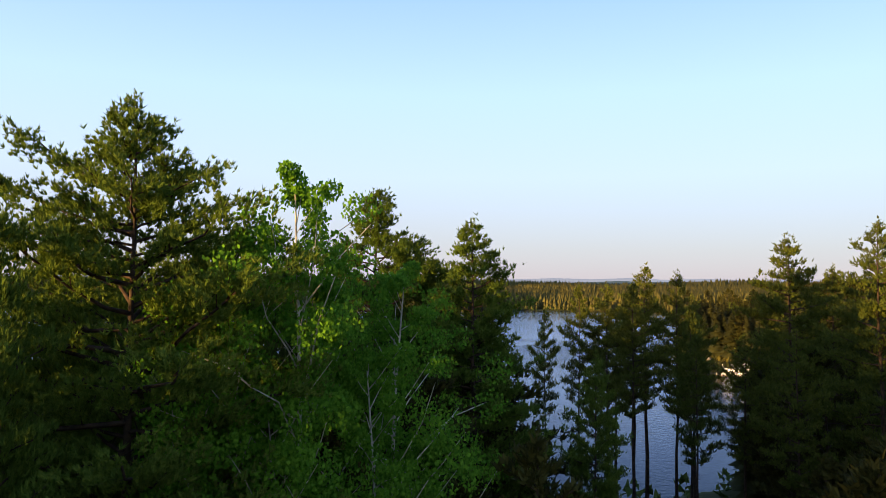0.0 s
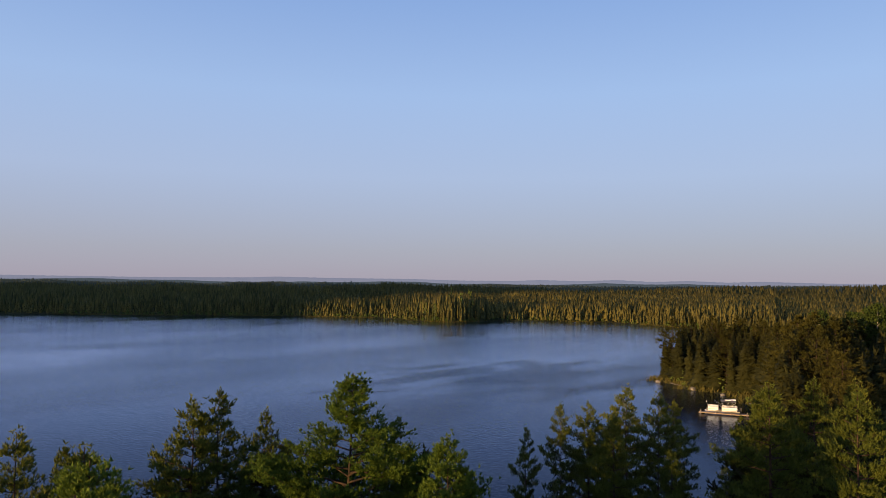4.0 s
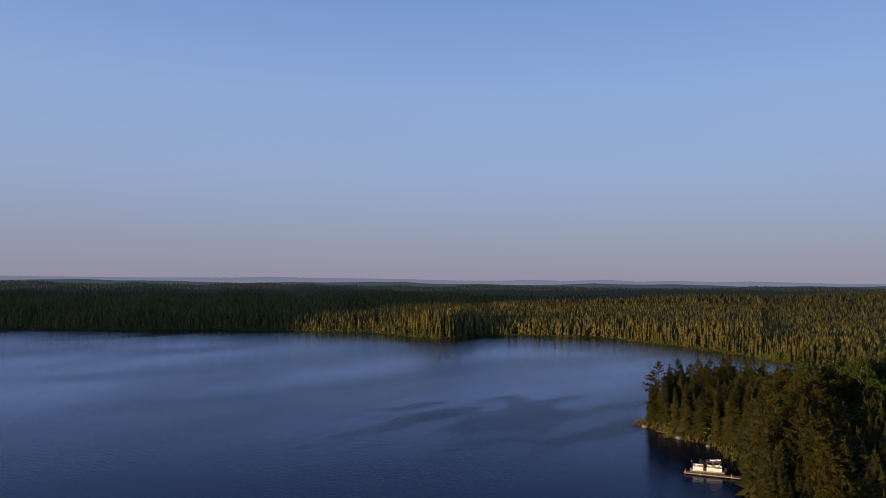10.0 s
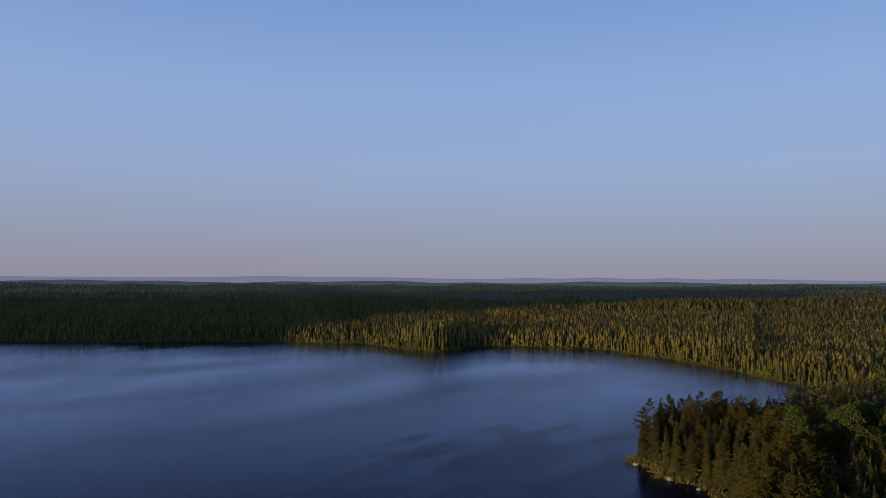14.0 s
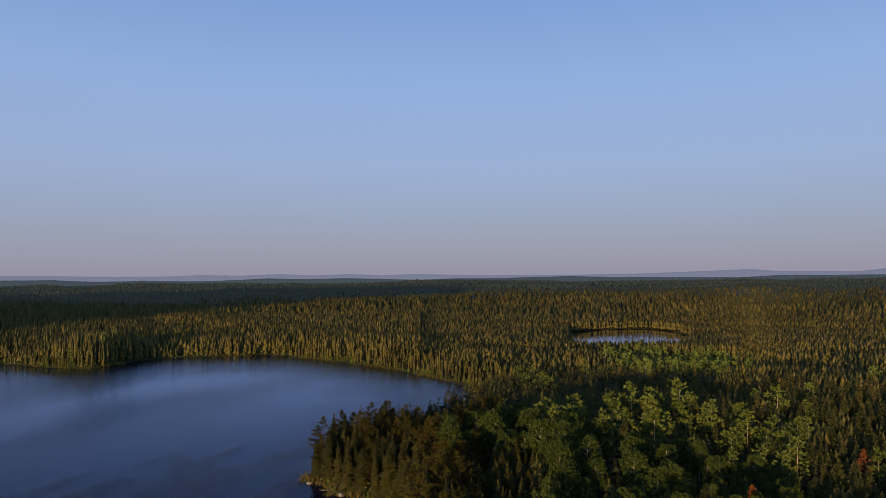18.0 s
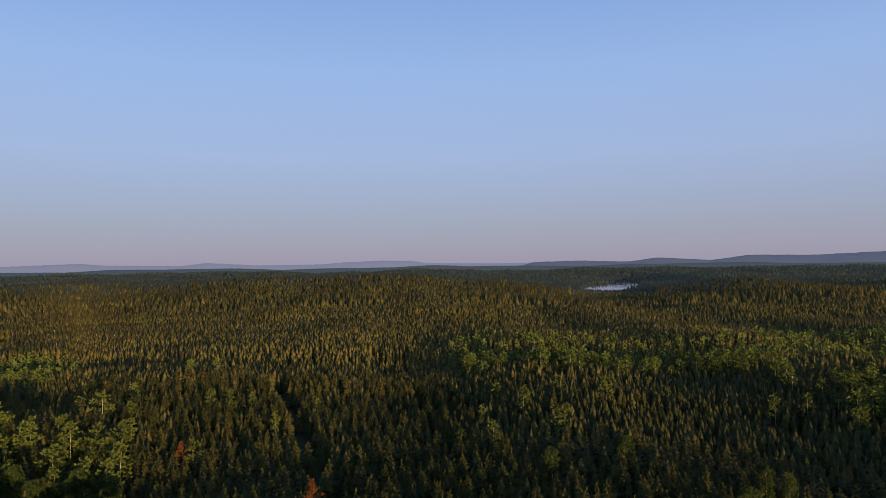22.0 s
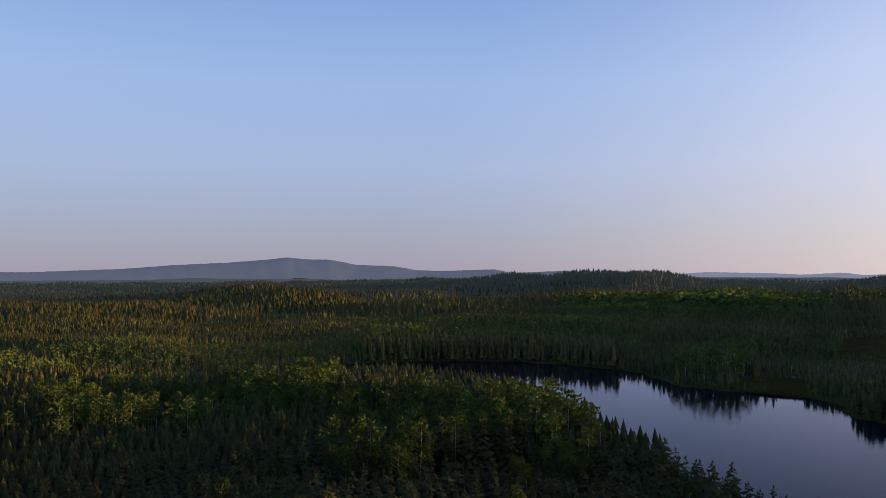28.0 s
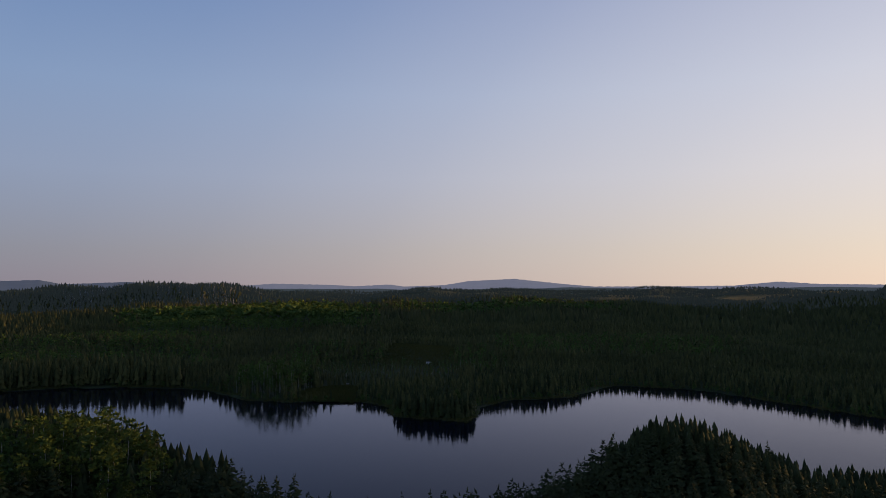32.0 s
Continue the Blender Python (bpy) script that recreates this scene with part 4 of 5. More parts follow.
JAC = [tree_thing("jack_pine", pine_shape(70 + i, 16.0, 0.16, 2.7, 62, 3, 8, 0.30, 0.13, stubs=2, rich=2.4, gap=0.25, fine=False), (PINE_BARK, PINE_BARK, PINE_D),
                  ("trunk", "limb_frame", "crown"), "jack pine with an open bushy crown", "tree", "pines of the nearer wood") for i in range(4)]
PROTO = (SPR, JAC, ASP)
PROTO_TALL = (15.0, 16.0, 16.0)
LIMIT = (295, 200, 220)
x, y, z, d = scatter(3.7, 8, 47, 0, 100, 29, 1.0)
a, r = bearing(x, y), np.hypot(x, y)
urng = np.random.default_rng(27)
for i in np.where(((a < 50) | (a > 72)) & (r > 11))[0]:
    young = JAC[int(urng.integers(0, 4))]
    q = min(urng.uniform(9.0, 14.5), 7.0 + r[i] * 0.33) / 16.0
    ob = copy_thing(young, Matrix())
    ob.matrix_world = pose(x[i], y[i], z[i] - 0.1, 0, 0, urng.uniform(0, 360)) @ Matrix.Diagonal((q * 1.3, q * 1.3, q, 1))
x, y, z, d = scatter(2.75, 46, 330, 8, 262, 31)
kind = species(x, y, 32)
# broad crowns stand further apart than the slender spruces
sp = np.random.default_rng(30).uniform(0, 1, len(x)) < np.array([1.0, 0.80, 0.55])[kind]
sp &= (bearing(x, y) > 97) | (np.random.default_rng(28).uniform(0, 1, len(x)) < 0.84)
x, y, z, d, kind = x[sp], y[sp], z[sp], d[sp], kind[sp]
r, a = np.hypot(x, y), bearing(x, y)
thin = ((r < 108) & (a > 90)) | ((a > 53) & (a < 70) & (r < 78))
keep = ~thin | (np.random.default_rng(6).uniform(0, 1, len(x)) < np.where(a > 80, 0.3, 0.12))
x, y, z, d, kind, r, a = x[keep], y[keep], z[keep], d[keep], kind[keep], r[keep], a[keep]
seen = ((a < 86) & (r > 46)) | (r > 112)
tall = np.array([10.0, 11.5, 13.0])[kind] * rng.uniform(0.80, 1.12, len(x))
tall = tall * (1 + 0.20 * wobble(x, y, 45.0, 3.0))
tall = np.where((a > 150) & (a < 172) & (r < 150), tall * 0.45, tall)
tall = np.where((a < 95) & (r < 260) & (a > 50), tall * 1.25, tall)
tall = np.where((a > 225) & (r < 240), tall * 0.92, tall)
tall = tall * np.where(r > 175, 1 + 0.25 * np.clip((a - 166) / 10, 0, 1) * np.clip((205 - a) / 4, 0, 1), 1)
tall = np.where((a > 97) & (a < 168) & (kind < 2), tall * 0.84, tall)
# a tall belt between the camera and the cove
belt = np.clip((a - 174) / 4, 0, 1) * np.clip((194.5 - a) / 3, 0, 1) * (r > 235)
tall = tall * (1 - belt) + belt * np.maximum(tall, 14.5 * rng.uniform(0.82, 1.08, len(x)))
# lower growth at the water's edge, a dome of tall trees beyond the cove
tall = np.where((y > 20) & (r > 225), tall * np.clip(0.55 + d / 22.0, 0, 1), np.where((a > 62) & (a < 86) & (r > 120), tall * 1.04, tall))
tall = np.where((y < -100) & (a > 165) & (a < 203), np.maximum(tall, 9.0) * 1.04, tall)
# full-grown spruces on the near bank of the cove
bank_row = (a > 200) & (a < 232) & (r > 125) & (r < 190) & (d < 18)
tall = np.where(bank_row, np.maximum(tall, np.where((a > 206) & (a < 216), 10.8, 12.6) * rng.uniform(0.72, 1.12, len(x))), tall)
near = np.where((a < 84) & (r < 240), r * 0.4, r)
order = np.argsort(near)
single = np.zeros(len(x), bool)
for k in range(3):
    w = [i for i in order if kind[i] == k and seen[i]][:LIMIT[k]]
    single[w] = True
used = set()
for i in np.where(single)[0]:
    k, v = int(kind[i]), int(rng.integers(0, 4))
    src = PROTO[k][v]
    q = tall[i] / PROTO_TALL[k]
    wq = q * rng.uniform(1.0, 1.35) * (0.82 if k == 2 else 1.0)
    ob = src if (k, v) not in used else copy_thing(src, Matrix())
    used.add((k, v))
    ob.matrix_world = pose(x[i], y[i], z[i] - 0.1, rng.normal(0, 1.5), rng.normal(0, 1.5), rng.uniform(0, 360)) @ Matrix.Diagonal((wq, wq, q, 1))

# the rest of the woods, ring by ring
SPRUCE_MATS, PINE_MATS, ASPEN_MATS = [PINE_BARK, PINE_BARK, SPRUCE_F], [PINE_BARK, PINE_BARK, PINE_F], [ASPEN_BARK, ASPEN_BARK, ASPEN_F]
def scaled(shape, k):
    return shape[0] / k, shape[1], shape[2]


mid_spruce = [bough_spruce(90 + i, 11, 6, (0.18, 0.205, 0.19, 0.165, 0.215)[i], 0.06, True, 0.7) for i in range(5)]
mid_pine = [bough_spruce(100 + i, 15, 9, (0.155, 0.18, 0.165, 0.145, 0.19)[i], 0.12, True, 0.6, 0.5) for i in range(5)]
mid_aspen = [scaled(blob_crown(110 + i, 15.0, 10, 0.42, (2.3, 2.7, 2.1, 2.5)[i], 230, 0.68, trunk=0.006), 15.0) for i in range(4)]
tall_spires = [bough_spruce(98 + i, 10, 6, (0.17, 0.20, 0.185, 0.155, 0.21)[i], 0.06, False, 0.65) for i in range(5)]
slim_spires = [spire(104 + i, 5, 4, (0.165, 0.19, 0.175, 0.15)[i], 0.08) for i in range(4)]
rest = ~single
# darkened twins of the three sets above, with shade held in their colour
SHADED_MATS = ([PINE_BARK, PINE_BARK, SPRUCE_N], [PINE_BARK, PINE_BARK, PINE_N], [ASPEN_BARK, ASPEN_BARK, ASPEN_W])
names = (("spruce_wood", mid_spruce, SPRUCE_MATS, "dense narrow dark spruces, uneven in height"),
         ("pine_wood", mid_pine, PINE_MATS, "olive-green jack pines between the spruces"),
         ("aspen_wood", mid_aspen, ASPEN_MATS, "round-crowned fresh green aspens with pale stems"))
thin_spruce = [bough_spruce(95 + i, 8, 6, (0.17, 0.195, 0.18, 0.155)[i], 0.08, False, 0.7) for i in range(4)]
# chance of the lighter copy; nearer and northern trees keep the shade-darkened one
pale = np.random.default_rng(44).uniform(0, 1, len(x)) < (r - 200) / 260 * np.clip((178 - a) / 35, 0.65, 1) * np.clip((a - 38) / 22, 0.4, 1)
for k, (nm, shp, mats, lab) in enumerate(names):
    for paler in (False, True):
        for zone in ((0, 1, 2, 3) if k == 0 else (0,)):
            w = rest & (kind == k) & (pale == paler)
            if k == 0:
                w &= (r >= 190) + 2 * (a > 97) == zone
            if w.any():
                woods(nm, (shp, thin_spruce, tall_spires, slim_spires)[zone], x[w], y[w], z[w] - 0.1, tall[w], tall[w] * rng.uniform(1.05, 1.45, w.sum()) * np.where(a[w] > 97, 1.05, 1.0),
                      mats if paler else SHADED_MATS[k], lab, "forest", 40 + k)

x, y, z, d = scatter(3.2, 330, 760, 8, 262, 33, 2.0)
kind = species(x, y, 34)
sp = np.random.default_rng(39).uniform(0, 1, len(x)) < np.where(np.hypot(x, y) < 500, 1.0, 0.8) * np.array([1.0, 0.6, 0.6])[kind]
x, y, z, d, kind = x[sp], y[sp], z[sp], d[sp], kind[sp]
tall = np.array([9.6, 10.0, 11.5])[kind] * rng.uniform(0.78, 1.12, len(x)) * (1 + 0.20 * wobble(x, y, 60.0, 3.0))
a, r = bearing(x, y), np.hypot(x, y)
tall = np.where((a < 75), tall * 1.25, tall)
# taller mixed trees on the low point across the lake
tall = tall * (1 + 0.45 * np.exp(-((x - 398) / 30.0) ** 2 / 2 - ((y - 318) / 34.0) ** 2 / 2))
tall = np.where((y > 50) & (x < 465), tall * np.clip(0.42 + d / 30.0, 0, 1), tall) * np.where(a > 165, 0.80, 1.0)
tall = np.where((a > 178) & (d < 40), np.where(a < 198, np.maximum(tall, 13.5) * rng.uniform(0.62, 1.2, len(x)), tall * np.clip(0.6 + d / 40, 0, 1)), tall)
tall = np.where((a > 84) & (a < 99) & (r > 425) & (r < 470), np.maximum(tall, 12.6) * rng.uniform(0.9, 1.05, len(x)), tall)
# low wet growth before the meadow
tall = np.where((a > 208) & (a < 219) & (r > 385) & (r < 500), tall * 0.55, tall)
tall = tall * (1 + 0.5 * np.exp(-((x + 158) ** 2 + (y + 364) ** 2) / (2 * 19.0 ** 2)))
# same choice further out: lighter or shade-darkened copy by distance and bearing
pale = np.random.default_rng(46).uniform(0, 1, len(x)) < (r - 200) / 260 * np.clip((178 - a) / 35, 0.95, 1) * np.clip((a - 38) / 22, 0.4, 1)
tiered = [spire(124 + i, 4, 3, (0.14, 0.16, 0.12, 0.15)[i], 0.08) for i in range(4)]
far_spruce = [cone_shape(120 + i, 2, 3, (0.17, 0.20, 0.15)[i]) for i in range(3)]
far_pine = [cone_shape(130 + i, 2, 3, (0.19, 0.22, 0.20)[i]) for i in range(3)]
grove_aspen = [scaled(blob_crown(145 + i, 15.0, 8, 0.34, (2.3, 2.8, 2.5)[i], 48, 1.15, trunk=0.006), 15.0) for i in range(3)]
far_aspen = [scaled(blob_crown(140 + i, 15.0, 6, 0.40, 2.5, 16, 2.0, trunk=0), 15.0) for i in range(3)]
for k, (shp, (nm, _, mats, lab)) in enumerate(zip((far_spruce, far_pine, far_aspen), names)):
    for paler in (False, True):
        for near_half in (True, False):
            w = (kind == k) & (pale == paler) & ((r < 500) == near_half)
            if w.any():
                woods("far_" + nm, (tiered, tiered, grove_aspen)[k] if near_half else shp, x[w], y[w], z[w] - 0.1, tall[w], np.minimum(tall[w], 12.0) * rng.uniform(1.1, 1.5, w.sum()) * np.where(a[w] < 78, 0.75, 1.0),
                      mats if paler else SHADED_MATS[k], lab, "forest", 50 + k)

x, y, z, d = scatter(5.9, 760, 1500, 8, 262, 35, 3.0)
kind = species(x, y, 36)
tall = np.array([10.5, 10.5, 11.0])[kind] * rng.uniform(0.55, 1.25, len(x)) * (1 + 0.25 * wobble(x, y, 120.0, 3.0))
a, r = bearing(x, y), np.hypot(x, y)
# stunted trees on the bog before the far pond
tall = np.where((np.abs(a - 140) < 3.2) & (r > 1000), tall * 0.35, tall)
# beyond 1000 m more and more trees take the painted-haze material
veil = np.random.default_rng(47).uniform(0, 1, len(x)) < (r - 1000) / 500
tiny_spruce = [cone_shape(150 + i, 1, 2, 0.20) for i in range(2)] 
tiny_round = [(lambda s: (s[0] / [15, 15, 15], s[1], s[2]))(blob_crown(160 + i, 15.0, 4, 0.35, 3.0, 7, 4.0, trunk=0)) for i in range(3)]
for k, (shp, (nm, _, mats, lab)) in enumerate(zip((tiny_spruce, tiny_spruce, tiny_round), names)):
    for hazy in (False, True):
        w = (kind == k) & (veil == hazy)
        if w.any():
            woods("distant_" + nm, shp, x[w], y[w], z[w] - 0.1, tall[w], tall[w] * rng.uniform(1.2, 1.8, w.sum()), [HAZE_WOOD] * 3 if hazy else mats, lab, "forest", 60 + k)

# all trees past 1500 m carry the painted-haze forest material
for step, r0, r1, size, wide_one, lab in ((9.5, 1500, 2000, 9.5, 0.26, "conifer forest in evening haze"), (17.0, 2000, 3400, 9.0, 0.40, "unbroken conifer forest reaching the horizon")):
    x, y, z, d = scatter(step, r0, r1, 8, 262, 37, 4.0)
    tall = size * rng.uniform(0.6, 1.3, len(x))
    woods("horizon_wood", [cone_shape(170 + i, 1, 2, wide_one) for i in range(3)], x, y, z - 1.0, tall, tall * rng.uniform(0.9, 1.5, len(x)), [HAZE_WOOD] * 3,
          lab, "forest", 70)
# tall woods behind the launching place, which keep the low sun off the near shore
x, y, z, d = scatter(3.1, 13, 75, 228, 335, 41, 3.0)
tall = np.where(y > 12, 19.6, 17.7) * rng.uniform(0.80, 1.0, len(x)) - z
woods("pine_wood", mid_pine, x, y, z - 0.1, tall, tall * 1.25, SHADED_MATS[1], "tall dark jack pines behind the clearing", "forest", 81)
# woods behind the launching place
x, y, z, d = scatter(4.2, 24, 260, 262, 360, 38, 3.0)
tall = 17.0 * rng.uniform(0.7, 1.05, len(x))
close = np.hypot(x, y) < 100
for w, shp in ((close, thin_spruce), (~close, slim_spires)):
    woods("spruce_wood", shp, x[w], y[w], z[w] - 0.1, tall[w], tall[w] * 1.2, SPRUCE_MATS, "dense narrow dark spruces, uneven in height", "forest", 80)

# bleached dead trunks on the boggy ground round the pond
x, y, z, d = scatter(12.0, 340, 900, 84, 150, 48, 3.0)
k = np.random.default_rng(49).uniform(0, 1, len(x)) < 0.10 + 0.10 * wobble(x, y, 120.0, 4.0)
x, y, z = x[k], y[k], z[k]
bx, by, bz, _ = scatter(13.0, 1180, 1520, 190, 204, 50, 3.0)
k = wobble(bx, by, 110.0, 2.0) > -0.1
x, y, z = np.concatenate([x, bx[k]]), np.concatenate([y, by[k]]), np.concatenate([z, bz[k]])
tall = rng.uniform(8.0, 13.5, len(x)) * np.where(np.hypot(x, y) > 1000, 1.25, 1.0)
woods("dead_snags", [bough_spruce(180 + i, 4, 3, 0.06, 0.25, True, 0.4) for i in range(3)], x, y, z - 0.1, tall, tall * np.where(np.hypot(x, y) > 1000, 2.0, 1.0), [GREY_WOOD] * 3, "bleached dead trunks standing in the bog forest", "dead trees", 82)

RED = tree_thing("dead_pine", pine_shape(75, 13.0, 0.30, 1.9, 30, 3, 4, 0.50, 0.24, stubs=3, rich=2.2, fine=False), (PINE_BARK, PINE_BARK, RUST_F), ("trunk", "limb_frame", "crown"),
                 "dying pine with rust-red needles in green forest", "tree", "rust-red dying pines")
for i, (x, y, top) in enumerate(((220, -38, 13.0), (143, -25, 13.5), (128, -64, 14.0), (184, -56, 12.0))):
    ob = RED if i == 0 else copy_thing(RED, Matrix())
    z = ground_z(x, y)
    k = (top - z) / 13.0
    ob.matrix_world = pose(x, y, z - 0.1, 0, 0, i * 50) @ Matrix.Diagonal((k, k, k, 1))
# the clump of old birches on the way to the cove
for i, (x, y, top) in enumerate(((-25, -187, 16.4), (-28, -190, 15.6), (-21, -191, 16.0), (-18, -188, 15.0), (-9, -205, 15.0), (-33, -192, 16.2), (-38, -195, 15.6), (-44, -199, 15.2), (-14, -192, 15.4), (-50, -204, 14.6), (-29, -198, 16.4), (-20, -284, 14.5), (-12, -281, 13.5))):
    ob = copy_thing(ASP[i % 4], Matrix())
    z = ground_z(x, y)
    k = (top - z) / 16.0
    ob.matrix_world = pose(x, y, z - 0.1, 0, 0, i * 77) @ Matrix.Diagonal((k, k, k, 1))

# undergrowth and fringes
x, y, z, d = scatter(2.3, 20, 620, 8, 262, 91, 0.6)
k = (d < 7) & (np.random.default_rng(92).uniform(0, 1, len(x)) < np.where(np.hypot(x, y) < 300, 0.7, 0.5))
x, y, z, d = x[k], y[k], z[k], d[k]
bush = [(lambda s: (s[0] / [3, 3, 3], s[1], s[2]))(blob_crown(190 + i, 3.0, 7, 0.12, 1.1, 34, 0.75, trunk=0)) for i in range(3)]
rng = np.random.default_rng(93)
tall = rng.uniform(1.0, 3.4, len(x)) * np.clip(d / 3, 0.5, 1)
woods("shore_bushes", bush, x, y, z - 0.05, tall, tall * rng.uniform(0.9, 1.4, len(x)), [ASPEN_BARK, ASPEN_BARK, ASPEN_F],
      "low green alder and willow bushes along the shore", "bushes", 94)


def sedge_shape(seed, count=16):
    rng = np.random.default_rng(seed)
    s = Shape()
    at = np.column_stack([rng.normal(0, 0.45, (count, 2)), np.zeros(count)])
    s.sprays(rng, at, np.tile([[0, 0, 1.0]], (count, 1)), 1, 0.75, 0.16, 0.28, 0)
    return s.arrays()


x, y, z, d = scatter(1.7, 100, 620, 8, 262, 95, -0.6)
k = (d < 3.2) & (wobble(x, y, 30.0, 6.0) > -0.25)
x, y, z = x[k], y[k], z[k]
for mdw in MEADOWS:
    p = np.array(mdw, float)
    rng = np.random.default_rng(96)
    mx_, my_ = rng.uniform(p[:, 0].min(), p[:, 0].max(), 6000), rng.uniform(p[:, 1].min(), p[:, 1].max(), 6000)
    w = (shore_distance(mx_, my_, mdw) < 2) & (shore(mx_, my_) > 0.3)
    x, y = np.concatenate([x, mx_[w]]), np.concatenate([y, my_[w]])
z = height(x, y)
one = np.ones(len(x))
woods("sedge", [sedge_shape(200 + i) for i in range(3)], x, y, np.maximum(z, -0.3) - 0.05, one * 1.2, one * 1.6, [SEDGE], "yellow-green sedge on the banks and wet meadows", "grass", 97)


# ---------------------------------------------------------------- pontoon boat, dock and shore stones
def box(bm, x0, x1, y0, y1, z0, z1, bev=0.0):
    v = [bm.verts.new(p) for p in ((x0, y0, z0), (x1, y0, z0), (x1, y1, z0), (x0, y1, z0), (x0, y0, z1), (x1, y0, z1), (x1, y1, z1), (x0, y1, z1))]
    f = [bm.faces.new([v[i] for i in q]) for q in ((0, 3, 2, 1), (4, 5, 6, 7), (0, 1, 5, 4), (1, 2, 6, 5), (2, 3, 7, 6), (3, 0, 4, 7))]
    if bev:
        bmesh.ops.bevel(bm, geom=list({e for q in f for e in q.edges}), offset=bev, segments=2, affect="EDGES", profile=0.6)


def rod(bm, pts, r, sides=8):
    s = Shape()
    s.tube(pts, [r] * len(pts), sides, 0)
    v, f, _ = s.arrays()
    vs = [bm.verts.new(p) for p in v]
    for q in f:
        bm.faces.new([vs[i] for i in q])


def solid(name, build, mat, parent, label=""):
    bm = bmesh.new()
    build(bm)
    bmesh.ops.recalc_face_normals(bm, faces=bm.faces)
    me = bpy.data.meshes.new(name)
    bm.to_mesh(me)
    bm.free()
    me.materials.append(mat)
    return part(name, me, parent, label)


CREAM, ALU, GREY, DARK = painted("cream_panels", (0.76, 0.79, 0.84)), painted("brushed_aluminium", (0.62, 0.62, 0.62), 0.35, 0.9), painted("grey_canvas", (0.26, 0.25, 0.24), 0.9), painted("black_plastic", (0.03, 0.03, 0.03))
VINYL, CARPET = painted("white_vinyl", (0.76, 0.77, 0.80), 0.5), painted("tan_deck_carpet", (0.25, 0.20, 0.15), 0.95)
boat = tagged(new("pontoon_boat"), "cream pontoon boat with folded canopy frame moored at a wooden dock", "boat")
for side in (-0.85, 0.85):
    s = Shape()
    t = [(-3.0, 0.20), (-2.85, 0.29), (2.2, 0.29), (2.75, 0.22), (3.15, 0.05)]
    s.tube([(x, side, 0.14 + (0.14 if x > 2.5 else 0) * (x - 2.2)) for x, _ in t], [r for _, r in t], 14, 0)
    v, f, _ = s.arrays()
    part("pontoon", raw_mesh("pontoon", v, f, [ALU], smooth=True), boat, "dull aluminium pontoon")
solid("deck", lambda bm: box(bm, -3.05, 2.85, -1.22, 1.22, 0.46, 0.56, 0.02), CARPET, boat)
for y in (-1.235, 1.235):
    solid("deck_edge_rail", lambda bm: box(bm, -3.05, 2.85, y - 0.015, y + 0.015, 0.44, 0.58), ALU, boat)
for y in (-1.17, 1.17):
    for x0, x1 in ((-2.6, -1.2), (-1.15, 0.1), (0.7, 2.5)):
        pn = solid("fence_panel", lambda bm: box(bm, x0, x1, y - 0.02, y + 0.02, 0.62, 1.22, 0.01), CREAM, boat, "cream painted side panel")
        solid("panel_rail", lambda bm: rod(bm, [(x0, y, 1.25), (x1, y, 1.25)], 0.022), ALU, pn)
        solid("panel_stripe", lambda bm: box(bm, x0 + 0.05, x1 - 0.05, y * 1.022 - 0.004, y * 1.022 + 0.004, 0.80, 0.88), GREY, pn, "grey stripe")
for x, y0, y1 in ((2.52, -1.17, -0.35), (2.52, 0.35, 1.17), (-2.62, -1.17, 0.4)):
    pn = solid("fence_panel", lambda bm: box(bm, x - 0.02, x + 0.02, y0, y1, 0.62, 1.22, 0.01), CREAM, boat, "cream painted end panel")
    solid("panel_rail", lambda bm: rod(bm, [(x, y0, 1.25), (x, y1, 1.25)], 0.022), ALU, pn)
for x0, x1, y0, y1 in ((1.1, 2.4, -1.12, -0.55), (1.1, 2.4, 0.55, 1.12), (-2.5, -1.3, -1.12, -0.5)):
    st = solid("bench", lambda bm: box(bm, x0, x1, y0, y1, 0.56, 0.92, 0.05), VINYL, boat, "white vinyl bench")
    yb = y0 if y0 < 0 else y1 - 0.12
    solid("bench_back", lambda bm: box(bm, x0, x1, yb, yb + 0.12, 0.92, 1.30, 0.05), VINYL, st)
console = solid("console", lambda bm: box(bm, -0.4, 0.1, 0.35, 1.1, 0.56, 1.35, 0.06), CREAM, boat)
solid("windscreen", lambda bm: box(bm, 0.02, 0.05, 0.38, 1.07, 1.35, 1.60, 0.01), DARK, console)
wheel = Shape()
ang = np.linspace(0, 2 * np.pi, 17)
wheel.tube(np.column_stack([np.full(17, -0.48), 0.72 + 0.17 * np.cos(ang), 1.18 + 0.17 * np.sin(ang)]), np.full(17, 0.015), 6, 0)
v, f, _ = wheel.arrays()
part("steering_wheel", raw_mesh("steering_wheel", v, f, [DARK], smooth=True), console)
chair = solid("helm_seat", lambda bm: box(bm, -1.1, -0.65, 0.5, 0.98, 0.80, 0.95, 0.04), VINYL, boat)
solid("seat_pedestal", lambda bm: rod(bm, [(-0.88, 0.74, 0.56), (-0.88, 0.74, 0.80)], 0.05), ALU, chair)
solid("seat_back", lambda bm: box(bm, -1.18, -1.06, 0.5, 0.98, 0.90, 1.45, 0.04), VINYL, chair)
# canopy over the stern half, with its bows
arc = np.linspace(-1, 1, 9)
